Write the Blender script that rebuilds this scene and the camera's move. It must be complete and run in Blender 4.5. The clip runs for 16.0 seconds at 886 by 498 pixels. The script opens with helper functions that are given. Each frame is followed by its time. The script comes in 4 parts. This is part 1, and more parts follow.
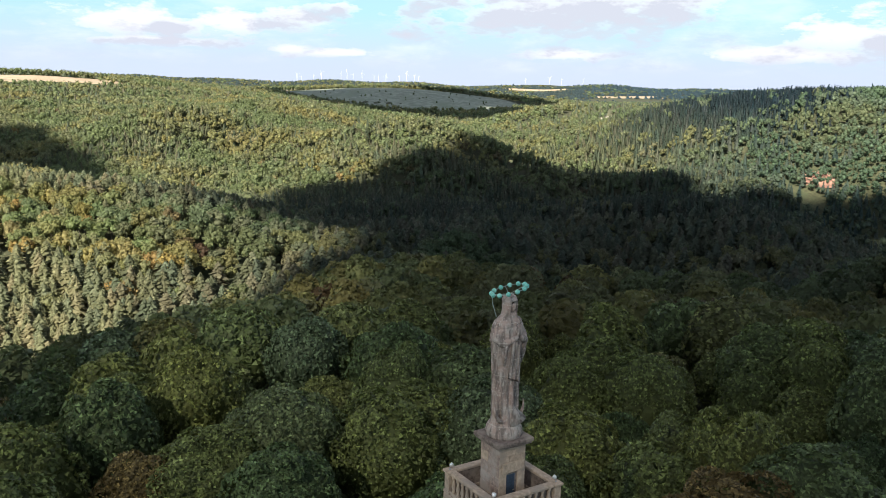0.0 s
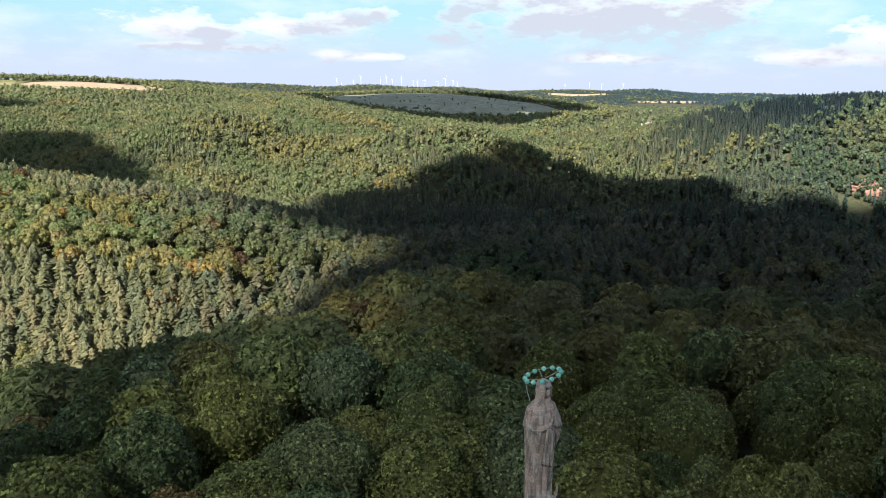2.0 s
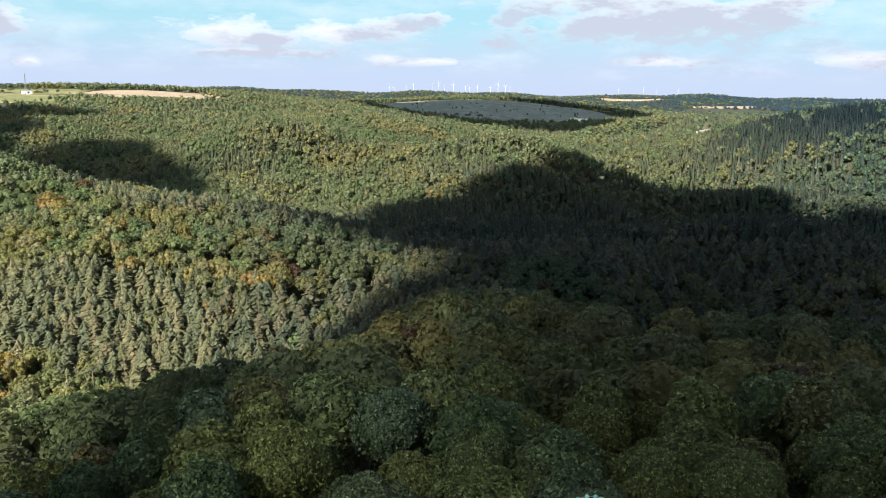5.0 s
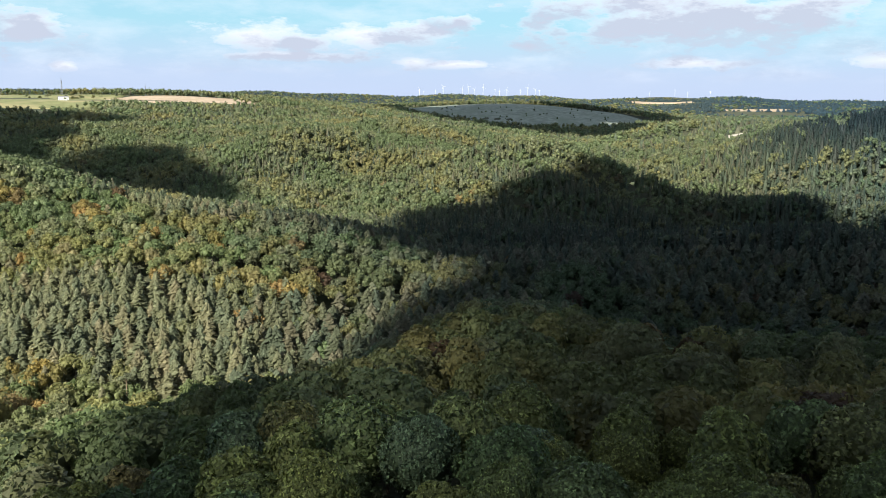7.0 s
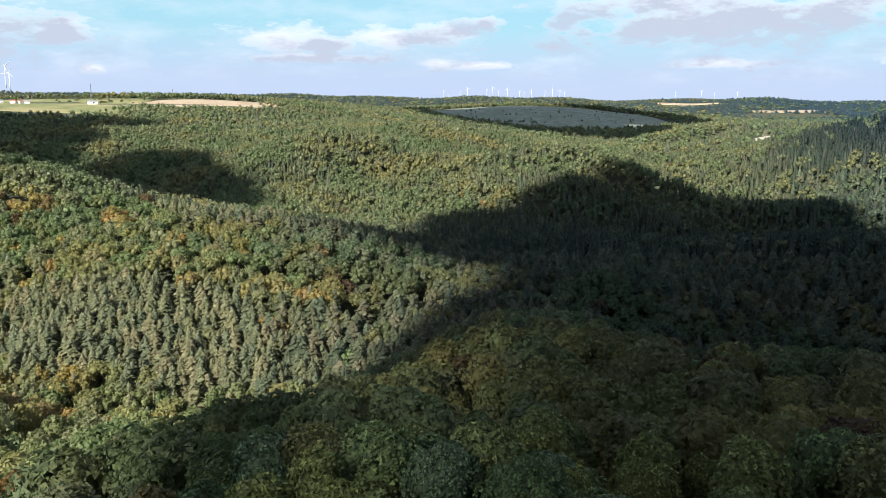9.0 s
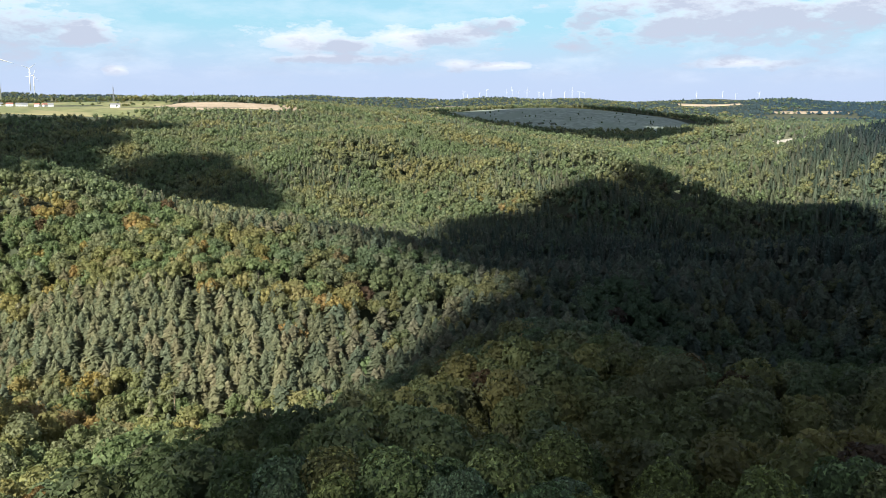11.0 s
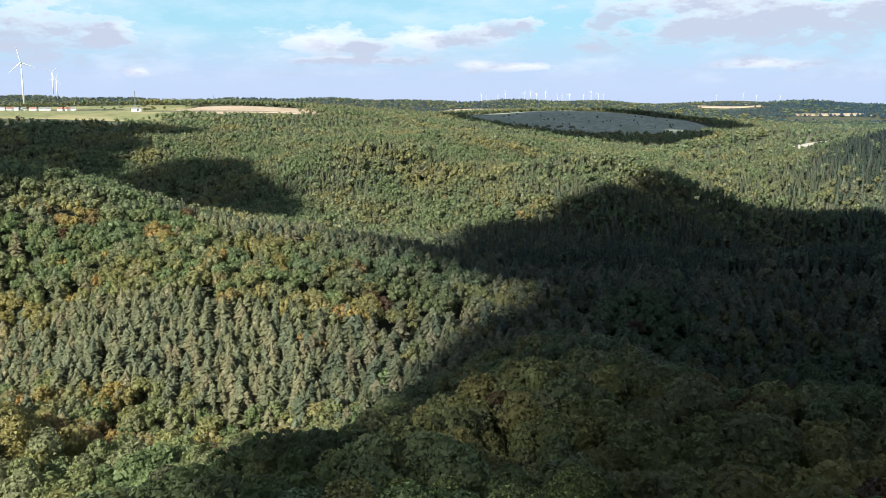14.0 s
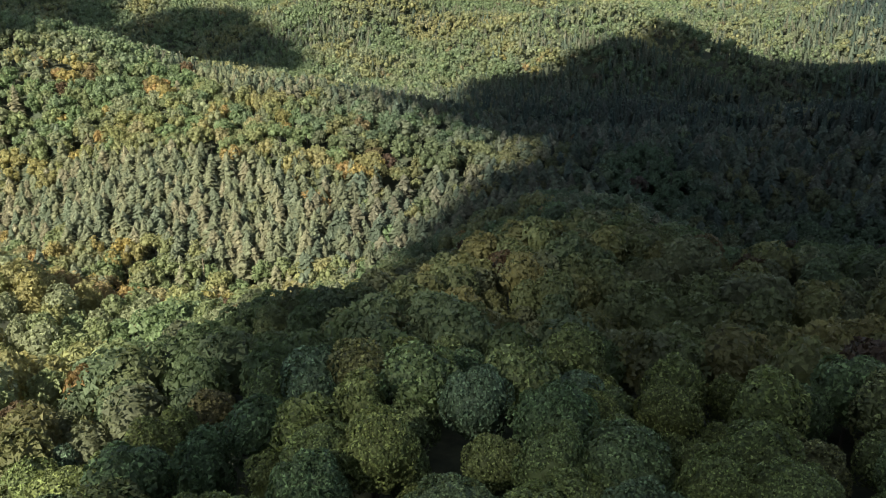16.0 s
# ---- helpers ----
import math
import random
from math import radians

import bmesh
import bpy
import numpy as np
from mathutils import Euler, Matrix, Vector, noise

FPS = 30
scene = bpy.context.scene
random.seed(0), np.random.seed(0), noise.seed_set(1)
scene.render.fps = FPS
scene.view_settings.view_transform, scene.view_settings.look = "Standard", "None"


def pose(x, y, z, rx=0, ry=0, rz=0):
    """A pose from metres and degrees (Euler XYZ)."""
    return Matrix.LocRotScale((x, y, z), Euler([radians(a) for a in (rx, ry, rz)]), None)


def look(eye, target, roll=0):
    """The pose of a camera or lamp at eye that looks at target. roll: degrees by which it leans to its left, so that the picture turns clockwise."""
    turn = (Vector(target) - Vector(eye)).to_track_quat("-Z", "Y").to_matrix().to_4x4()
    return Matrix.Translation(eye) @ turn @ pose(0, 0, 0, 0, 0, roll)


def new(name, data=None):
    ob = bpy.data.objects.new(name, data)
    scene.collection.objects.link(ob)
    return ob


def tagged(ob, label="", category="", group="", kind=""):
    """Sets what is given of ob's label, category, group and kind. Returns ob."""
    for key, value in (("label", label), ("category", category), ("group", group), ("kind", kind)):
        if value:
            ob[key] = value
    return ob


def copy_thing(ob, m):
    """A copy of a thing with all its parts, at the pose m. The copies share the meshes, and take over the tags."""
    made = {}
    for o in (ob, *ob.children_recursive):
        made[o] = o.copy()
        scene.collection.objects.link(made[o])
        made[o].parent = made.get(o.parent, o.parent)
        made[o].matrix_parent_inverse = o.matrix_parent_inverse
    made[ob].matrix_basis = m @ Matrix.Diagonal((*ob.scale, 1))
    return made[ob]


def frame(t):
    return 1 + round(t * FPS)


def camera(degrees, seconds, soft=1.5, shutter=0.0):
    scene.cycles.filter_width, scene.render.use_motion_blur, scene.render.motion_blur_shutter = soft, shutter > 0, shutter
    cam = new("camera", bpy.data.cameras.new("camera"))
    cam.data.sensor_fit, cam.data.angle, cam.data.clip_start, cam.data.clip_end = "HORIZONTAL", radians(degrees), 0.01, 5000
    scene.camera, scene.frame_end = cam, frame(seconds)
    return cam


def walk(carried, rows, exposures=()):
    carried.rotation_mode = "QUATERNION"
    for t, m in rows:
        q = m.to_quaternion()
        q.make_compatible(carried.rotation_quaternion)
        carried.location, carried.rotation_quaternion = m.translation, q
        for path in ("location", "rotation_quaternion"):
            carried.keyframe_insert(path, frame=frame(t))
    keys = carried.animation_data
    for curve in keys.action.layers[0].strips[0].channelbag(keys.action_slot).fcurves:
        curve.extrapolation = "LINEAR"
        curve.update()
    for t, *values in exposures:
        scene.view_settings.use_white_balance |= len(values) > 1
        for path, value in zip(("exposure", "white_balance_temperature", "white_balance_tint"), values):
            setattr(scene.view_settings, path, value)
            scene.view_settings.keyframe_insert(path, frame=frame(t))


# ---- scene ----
cam = camera(56.0, 16.0, soft=0.85)
PATH = [
    (0.0, (0.37, -0.945, 48.154), (0.146, 1.007, 47.779), 1.1),
    (0.5, (0.35, -0.756, 49.039), (0.104, 1.194, 48.666), 1.1),
    (1.0, (0.355, -0.545, 49.941), (0.086, 1.402, 49.57), 1.1),
    (1.5, (0.325, -0.221, 50.81), (0.034, 1.723, 50.441), 1.1),
    (2.0, (0.367, -0.054, 51.717), (0.053, 1.886, 51.35), 1.0),
    (2.5, (0.38, 0.047, 52.658), (0.044, 1.985, 52.293), 1.0),
    (3.0, (0.377, 0.079, 53.62), (0.02, 2.013, 53.257), 1.0),
    (3.5, (0.368, 0.111, 54.587), (-0.009, 2.041, 54.226), 0.9),
    (4.0, (0.363, 0.15, 55.546), (-0.034, 2.077, 55.186), 0.9),
    (6.5, (0.666, -0.058, 60.817), (0.179, 1.849, 60.462), 0.6),
    (7.0, (0.534, 0.146, 61.694), (0.031, 2.049, 61.341), 0.6),
    (7.5, (0.482, 0.412, 62.647), (-0.036, 2.312, 62.294), 0.5),
    (8.0, (0.493, 0.447, 63.586), (-0.039, 2.342, 63.234), 0.5),
    (8.5, (0.624, 0.464, 64.695), (0.078, 2.356, 64.344), 0.5),
    (9.0, (0.868, 0.224, 65.86), (0.309, 2.112, 65.509), 0.4),
    (11.5, (1.066, 0.13, 71.329), (0.454, 2.001, 70.979), 0.3),
    (12.0, (1.085, 0.175, 72.268), (0.464, 2.044, 71.918), 0.3),
    (12.5, (0.995, 0.08, 73.355), (0.367, 1.947, 73.006), 0.3),
    (13.0, (0.92, 0.117, 74.4), (0.285, 1.981, 74.051), 0.3),
    (13.5, (1.15, 0.096, 75.49), (0.508, 1.958, 75.142), 0.2),
    (14.0, (1.149, 0.162, 76.501), (0.505, 2.023, 76.153), 0.2),
    (14.5, (1.147, 0.058, 77.572), (0.501, 1.919, 77.224), 0.2),
    (15.0, (1.085, 0.13, 78.291), (0.441, 1.981, 77.89), 0.2),
    (15.5, (1.196, 0.013, 78.504), (0.556, 1.843, 78.015), 0.2),
    (16.0, (1.31, -0.075, 78.581), (0.688, 1.698, 77.896), 0.2),
]
walk(cam, [(t, look(eye, target, roll)) for t, eye, target, roll in PATH],
     exposures=[(0.0, 1.26, 6500, 10), (3.5, 1.12, 6300, 10), (7.0, 1.05, 6100, 9), (12.5, 1.02, 5980, 9), (14.5, 1.03, 5950, 9), (15.2, 1.10, 5970, 9), (16.0, 1.36, 6000, 9)])

# ---- light ----
SUN_TO = Vector((-0.24, -0.80, 0.56)).normalized()   # the way to the sun: behind the camera, to its left
SUN_UP = math.asin(SUN_TO.z)
SUN_ROUND = math.atan2(SUN_TO.x, SUN_TO.y)

sun = new("sun", bpy.data.lights.new("sun", "SUN"))
sun.data.energy, sun.data.angle, sun.data.color = 5.0, radians(0.53), (1.0, 0.92, 0.76)
sun.matrix_world = look(SUN_TO * 100, (0, 0, 0))


class Nodes:
    """Short hand for a node tree."""

    def __init__(self, tree):
        self.tree = tree
        tree.nodes.clear()

    def add(self, kind, **values):
        node = self.tree.nodes.new(kind)
        for key, value in values.items():
            setattr(node, key, value)
        return node

    def link(self, a, b):
        self.tree.links.new(a, b)

    def value(self, socket, v):
        if hasattr(v, "is_output"):
            self.link(v, socket)
        else:
            socket.default_value = v

    def math(self, op, a, b=0.0, clamp=False):
        n = self.add("ShaderNodeMath", operation=op, use_clamp=clamp)
        self.value(n.inputs[0], a)
        self.value(n.inputs[1], b)
        return n.outputs[0]

    def mix(self, f, a, b, mode="MIX"):
        n = self.add("ShaderNodeMix", data_type="RGBA", blend_type=mode)
        for s, v in ((n.inputs[0], f), (n.inputs[6], a), (n.inputs[7], b)):
            self.value(s, (*v, 1) if isinstance(v, tuple) and len(v) == 3 else v)
        return n.outputs[2]

    def ramp(self, f, stops):
        n = self.add("ShaderNodeValToRGB")
        while len(n.color_ramp.elements) < len(stops):
            n.color_ramp.elements.new(0.5)
        for e, (p, c) in zip(n.color_ramp.elements, stops):
            e.position = p
            e.color = (*c, 1) if isinstance(c, tuple) else (c, c, c, 1)
        self.link(f, n.inputs[0])
        return n.outputs[0]

    def noise(self, vector, scale, detail=3.0, rough=0.55):
        n = self.add("ShaderNodeTexNoise")
        n.inputs["Scale"].default_value, n.inputs["Detail"].default_value, n.inputs["Roughness"].default_value = scale, detail, rough
        if vector is not None:
            self.link(vector, n.inputs["Vector"])
        return n.outputs["Fac"]


# clouds over the horizon: how far across and how high, half width, half height, how grey below
HEAPS = [(-0.014, 0.093, 0.150, 0.031, 1), (-0.088, 0.106, 0.082, 0.019, 1), (0.072, 0.094, 0.088, 0.028, 1), (0.126, 0.094, 0.062, 0.020, 1), (-0.987, 0.081, 0.13, 0.030, 1), (-0.856, 0.070, 0.071, 0.016, 1),
         (-0.527, 0.069, 0.060, 0.018, 0), (-0.443, 0.062, 0.045, 0.012, 1), (-0.377, 0.070, 0.045, 0.016, 0), (-0.300, 0.073, 0.051, 0.015, 1), (-0.247, 0.090, 0.034, 0.012, 1), (-0.303, 0.043, 0.024, 0.007, 0),
         (-0.248, 0.040, 0.042, 0.005, 0), (0.024, 0.043, 0.054, 0.007, 0), (-0.474, 0.048, 0.090, 0.006, 1), (-0.806, 0.031, 0.021, 0.006, 0), (0.321, 0.066, 0.053, 0.022, 0), (0.275, 0.044, 0.091, 0.008, 0), (0.376, 0.057, 0.043, 0.014, 1)]


def make_world():
    world = bpy.data.worlds.new("sky")
    world.use_nodes = True
    scene.world = world
    n = Nodes(world.node_tree)
    sky = n.add("ShaderNodeTexSky", sky_type="NISHITA", sun_disc=False, sun_elevation=SUN_UP, sun_rotation=SUN_ROUND, altitude=300, air_density=1.0, dust_density=0.6)
    way = n.add("ShaderNodeTexCoord").outputs["Generated"]
    xyz = n.add("ShaderNodeSeparateXYZ")
    n.link(way, xyz.inputs[0])
    rise = n.math("MAXIMUM", xyz.outputs["Z"], 0.0)
    # broken cumulus: each heap has its own bearing and height over the horizon, a ragged outline, a white top and a lilac-grey base
    ahead = n.math("MAXIMUM", xyz.outputs["Y"], 0.05)
    level = n.math("SQRT", n.math("ADD", n.math("MULTIPLY", xyz.outputs["X"], xyz.outputs["X"]), n.math("MULTIPLY", xyz.outputs["Y"], xyz.outputs["Y"])))
    across, up = n.math("DIVIDE", xyz.outputs["X"], ahead), n.math("DIVIDE", xyz.outputs["Z"], n.math("MAXIMUM", level, 0.05))
    grain = n.add("ShaderNodeMapping")
    grain.inputs["Scale"].default_value = (16.0, 16.0, 46.0)
    n.link(way, grain.inputs["Vector"])
    ragged = n.math("SUBTRACT", n.noise(grain.outputs[0], 1.0, 8.0, 0.62), 0.5)
    shape, base = None, None
    for a, e, w, h, dull in HEAPS:
        du, dv = n.math("DIVIDE", n.math("SUBTRACT", across, a), w), n.math("DIVIDE", n.math("SUBTRACT", up, e), h)
        off = n.math("SQRT", n.math("ADD", n.math("MULTIPLY", du, du), n.math("MULTIPLY", dv, dv)))
        body = n.math("SUBTRACT", n.math("ADD", 1.25, n.math("MULTIPLY", ragged, 4.2)), off)
        low = n.math("SUBTRACT", n.math("MULTIPLY", body, 0.55 + 0.5 * dull), n.math("ADD", n.math("MULTIPLY", dv, 0.62), 0.22 - 0.22 * dull))
        shape = body if shape is None else n.math("MAXIMUM", shape, body)
        base = low if base is None else n.math("MAXIMUM", base, low)
    heap = n.add("ShaderNodeMapping")
    heap.inputs["Location"].default_value = (2.7, 0.4, 1.3)
    heap.inputs["Scale"].default_value = (8.0, 8.0, 27.0)
    n.link(way, heap.inputs["Vector"])
    high = n.ramp(n.noise(heap.outputs[0], 0.6, 7.0, 0.6), [(0.45, 0.0), (0.62, 1.0)])
    aloft = n.ramp(rise, [(0.0, 0.0), (0.12, 0.0), (0.2, 0.8), (0.5, 0.5)])
    veils = n.ramp(n.noise(heap.outputs[0], 1.3, 6.0, 0.6), [(0.44, 0.0), (0.75, 0.42)])
    shape = n.ramp(shape, [(0.0, 0.0), (0.3, 0.5), (0.9, 0.97)])
    shape = n.math("MAXIMUM", n.math("MAXIMUM", shape, veils), n.math("MULTIPLY", high, aloft))
    thick = n.ramp(n.math("ADD", base, n.math("MULTIPLY", ragged, 1.2)), [(0.0, 0.0), (0.35, 0.3), (1.0, 0.85)])
    cloud = n.mix(thick, (14.4, 14.2, 14.4), (7.6, 7.8, 9.3))
    air = n.mix(0.75, sky.outputs[0], (6.8, 11.6, 13.2))
    low_air = n.mix(n.ramp(rise, [(0.0, 0.0), (0.16, 0.0), (0.45, 1.0)]), air, sky.outputs[0])
    haze = n.ramp(rise, [(0.0, 1.0), (0.03, 0.9), (0.085, 0.0)])
    veil = n.mix(haze, low_air, (8.3, 9.4, 11.9))
    much = n.ramp(rise, [(0.0, 0.0), (0.02, 0.2), (0.032, 0.9), (0.2, 1.0)])
    whole = n.mix(n.math("MULTIPLY", shape, much), veil, cloud)
    back = n.add("ShaderNodeBackground")
    n.link(whole, back.inputs[0])
    back.inputs[1].default_value = 0.037
    n.link(back.outputs[0], n.add("ShaderNodeOutputWorld").inputs[0])


make_world()

# ---- materials ----
def material(name):
    m = bpy.data.materials.new(name)
    m.use_nodes = True
    n = Nodes(m.node_tree)
    out = n.add("ShaderNodeOutputMaterial")
    b = n.add("ShaderNodeBsdfPrincipled")
    n.link(b.outputs[0], out.inputs[0])
    return m, n, b, out


def solid(name, colour, rough=0.7, metal=0.0, scale=2.0, spread=0.35, bump=0.0, second=None):
    """A surface with a fine grain and larger stains."""
    m, n, b, _ = material(name)
    where = n.add("ShaderNodeNewGeometry").outputs["Position"]
    fine, broad = n.noise(where, scale * 6, 4.0), n.noise(where, scale, 3.0)
    dark = tuple(c * (1 - spread) for c in colour)
    light = tuple(min(1, c * (1 + spread * 0.6)) for c in colour)
    base = n.mix(n.ramp(fine, [(0.3, 0.0), (0.7, 1.0)]), dark, light)
    if second:
        base = n.mix(n.ramp(broad, [(0.47, 0.0), (0.62, 1.0)]), base, second)
    n.link(base, b.inputs["Base Color"])
    b.inputs["Roughness"].default_value, b.inputs["Metallic"].default_value = rough, metal
    if bump:
        node = n.add("ShaderNodeBump")
        node.inputs["Strength"].default_value, node.inputs["Distance"].default_value = bump, 0.03
        n.link(n.math("ADD", fine, broad), node.inputs["Height"])
        n.link(node.outputs[0], b.inputs["Normal"])
    return m


def foliage(name, stops=None, fine=1.6, gloss=0.35, sheer=0.30, relief=0.8, vary=0.45):
    """Leaves. Their colour comes from the tree's own tint: a colour held by the mesh, or one drawn for each tree object."""
    m, n, b, out = material(name)
    geo = n.add("ShaderNodeNewGeometry")
    if stops:
        tint = n.ramp(n.add("ShaderNodeObjectInfo").outputs["Random"], stops)
    else:
        tint = n.add("ShaderNodeAttribute", attribute_name="leaf_colour").outputs["Color"]
    leaf = n.ramp(geo.outputs["Random Per Island"], [(0.0, 1 - vary), (0.6, 1.0), (0.82, 1 + 0.5 * vary), (1.0, 1 + 2.4 * vary)])
    grain = n.ramp(n.noise(geo.outputs["Position"], fine, 3.0), [(0.3, 0.76), (0.7, 1.22)])
    colour = n.mix(1.0, n.mix(1.0, tint, leaf, "MULTIPLY"), grain, "MULTIPLY")
    n.link(colour, b.inputs["Base Color"])
    b.inputs["Roughness"].default_value = 0.6
    b.inputs["Specular IOR Level"].default_value = gloss
    ripple = n.add("ShaderNodeBump")
    ripple.inputs["Strength"].default_value, ripple.inputs["Distance"].default_value = 1.0, relief
    n.link(n.noise(geo.outputs["Position"], fine * 1.4, 5.0, 0.7), ripple.inputs["Height"])
    n.link(ripple.outputs[0], b.inputs["Normal"])
    lit = n.add("ShaderNodeBsdfTranslucent")
    n.link(colour, lit.inputs[0])
    both = n.add("ShaderNodeMixShader")
    both.inputs[0].default_value = sheer
    n.link(b.outputs[0], both.inputs[1])
    n.link(lit.outputs[0], both.inputs[2])
    n.link(both.outputs[0], out.inputs[0])
    return m


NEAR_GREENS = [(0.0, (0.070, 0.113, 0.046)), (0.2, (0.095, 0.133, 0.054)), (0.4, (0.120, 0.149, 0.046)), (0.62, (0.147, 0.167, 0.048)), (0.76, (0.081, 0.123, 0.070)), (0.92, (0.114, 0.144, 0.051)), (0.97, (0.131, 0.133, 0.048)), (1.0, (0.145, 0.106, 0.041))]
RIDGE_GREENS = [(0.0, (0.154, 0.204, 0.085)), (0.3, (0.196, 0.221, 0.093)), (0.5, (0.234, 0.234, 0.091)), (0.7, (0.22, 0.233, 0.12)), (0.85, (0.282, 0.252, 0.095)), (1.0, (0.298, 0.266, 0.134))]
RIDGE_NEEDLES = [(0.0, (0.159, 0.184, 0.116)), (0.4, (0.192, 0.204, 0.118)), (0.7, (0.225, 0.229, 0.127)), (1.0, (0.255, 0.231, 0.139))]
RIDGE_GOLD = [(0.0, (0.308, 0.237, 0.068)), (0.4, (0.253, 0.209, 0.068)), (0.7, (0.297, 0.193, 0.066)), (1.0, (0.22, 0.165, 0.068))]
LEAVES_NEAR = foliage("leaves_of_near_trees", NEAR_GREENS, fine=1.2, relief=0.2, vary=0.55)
LEAVES = foliage("leaves", None, fine=0.6, sheer=0.42, relief=0.4, vary=0.2)
NEEDLES = foliage("needles", None, fine=0.6, gloss=0.2, sheer=0.42, relief=0.3, vary=0.2)
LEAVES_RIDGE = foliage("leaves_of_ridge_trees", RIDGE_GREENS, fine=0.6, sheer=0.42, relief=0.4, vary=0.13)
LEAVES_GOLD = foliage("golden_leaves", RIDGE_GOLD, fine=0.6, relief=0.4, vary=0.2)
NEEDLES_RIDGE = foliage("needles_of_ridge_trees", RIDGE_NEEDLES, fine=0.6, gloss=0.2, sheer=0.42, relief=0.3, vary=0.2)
BARK = solid("bark", (0.12, 0.10, 0.08), 0.9, scale=1.5, spread=0.5, bump=0.4)
FLOOR = solid("forest_floor", (0.062, 0.066, 0.034), 0.95, scale=0.05, spread=0.5, second=(0.048, 0.060, 0.030))
STUBBLE = solid("stubble", (0.42, 0.33, 0.235), 0.9, scale=0.012, spread=0.18, second=(0.34, 0.255, 0.175))
PALE_FIELD = solid("dry_pale_field", (0.46, 0.42, 0.35), 0.9, scale=0.02, spread=0.15, second=(0.38, 0.34, 0.27))
MEADOW = solid("meadow_grass", (0.19, 0.20, 0.08), 0.9, scale=0.01, spread=0.3, second=(0.28, 0.25, 0.12))
MOOR = solid("moor_grass", (0.27, 0.30, 0.24), 0.9, scale=0.012, spread=0.35, second=(0.21, 0.245, 0.18))
SANDSTONE = solid("red_sandstone", (0.235, 0.125, 0.10), 0.9, scale=0.2, spread=0.35, bump=0.5, second=(0.33, 0.20, 0.15))
STONE = solid("weathered_sandstone", (0.30, 0.23, 0.20), 0.88, scale=0.9, spread=0.45, bump=0.6, second=(0.34, 0.30, 0.275))
STONE_PALE = solid("pale_sandstone", (0.42, 0.33, 0.255), 0.85, scale=0.8, spread=0.35, bump=0.5, second=(0.30, 0.25, 0.21))
STONE_DARK = solid("dark_weathered_stone", (0.17, 0.135, 0.12), 0.9, scale=1.2, spread=0.5, bump=0.6, second=(0.25, 0.21, 0.18))
VERDIGRIS = solid("verdigris_bronze", (0.16, 0.52, 0.46), 0.55, scale=3.0, spread=0.35, second=(0.30, 0.66, 0.58))
ROD = solid("grey_green_rod", (0.30, 0.37, 0.34), 0.5, 0.4, scale=4.0)
DOOR_BLUE = solid("blue_painted_metal", (0.035, 0.055, 0.085), 0.45, scale=2.0)
STEEL = solid("pale_metal", (0.75, 0.76, 0.76), 0.3, 0.6, scale=5.0, spread=0.1)
WHITE_PAINT = solid("white_paint", (0.80, 0.80, 0.79), 0.5, scale=0.5, spread=0.08)
ROOF_RED = solid("red_roof_tiles", (0.33, 0.15, 0.11), 0.8, scale=0.6, spread=0.3)
ROOF_GREY = solid("grey_roof", (0.24, 0.24, 0.25), 0.7, scale=0.6, spread=0.25)
GLASS_DARK = solid("dark_window_glass", (0.03, 0.04, 0.05), 0.1, scale=1.0)
MAST_GREY = solid("grey_mast_steel", (0.30, 0.31, 0.32), 0.5, 0.5, scale=1.0)



def thin_cloud():
    """A cloud thin enough to let part of the sunlight pass."""
    m, n, b, out = material("thin_cloud")
    b.inputs["Base Color"].default_value, b.inputs["Roughness"].default_value = (0.9, 0.9, 0.91, 1), 1.0
    clear = n.add("ShaderNodeBsdfTransparent")
    both = n.add("ShaderNodeMixShader")
    where = n.add("ShaderNodeNewGeometry").outputs["Position"]
    n.link(n.ramp(n.noise(where, 0.012, 3.0), [(0.35, 0.18), (0.65, 0.36)]), both.inputs[0])
    n.link(clear.outputs[0], both.inputs[1])
    n.link(b.outputs[0], both.inputs[2])
    n.link(both.outputs[0], out.inputs[0])
    return m


THIN_CLOUD = thin_cloud()
CLOUD = solid("white_cloud", (0.90, 0.90, 0.91), 1.0, scale=0.002, spread=0.06)
# Landforms: rounded hills and hollows on arcs round the tower (radius, first and last bearing, breadth, heights).
NEAR_LAND = [
    (0, 0, 0, 150, [24]),
    (140, -90, 90, 80, [12, -11, 26, -13, 0]),
    (250, -75, 65, 95, [-31, 30, 25, -6, -16, 4, -27, -8]),
    (380, -62, 55, 130, [-9, 42, -59, 7, -15, 14, 43, -3]),
    (530, -58, 50, 170, [-42, -20, 8, -64, -29, -31, -16, -42]),
    (720, -55, 48, 220, [-63, 47, -5, -17, 26, 17, -22, -40]),
]
FAR_LAND = [
    (960, -52, 46, 280, [34, -9, -28, -16, -35, -36, -40, -25]),
    (1280, -52, 44, 390, [-20, -46, -1, -76, 86, 31, -9]),
    (1750, -54, 42, 540, [52, -26, 37, -74, 104, -124, 8]),
    (2500, -56, 40, 900, [28, 90, 11, 12, 22, -16]),
    (3600, -54, 40, 1300, [-1, -19, 25, -2, 12]),
    (4900, -50, 40, 1500, [1, 2, -1, 7, -17]),
]
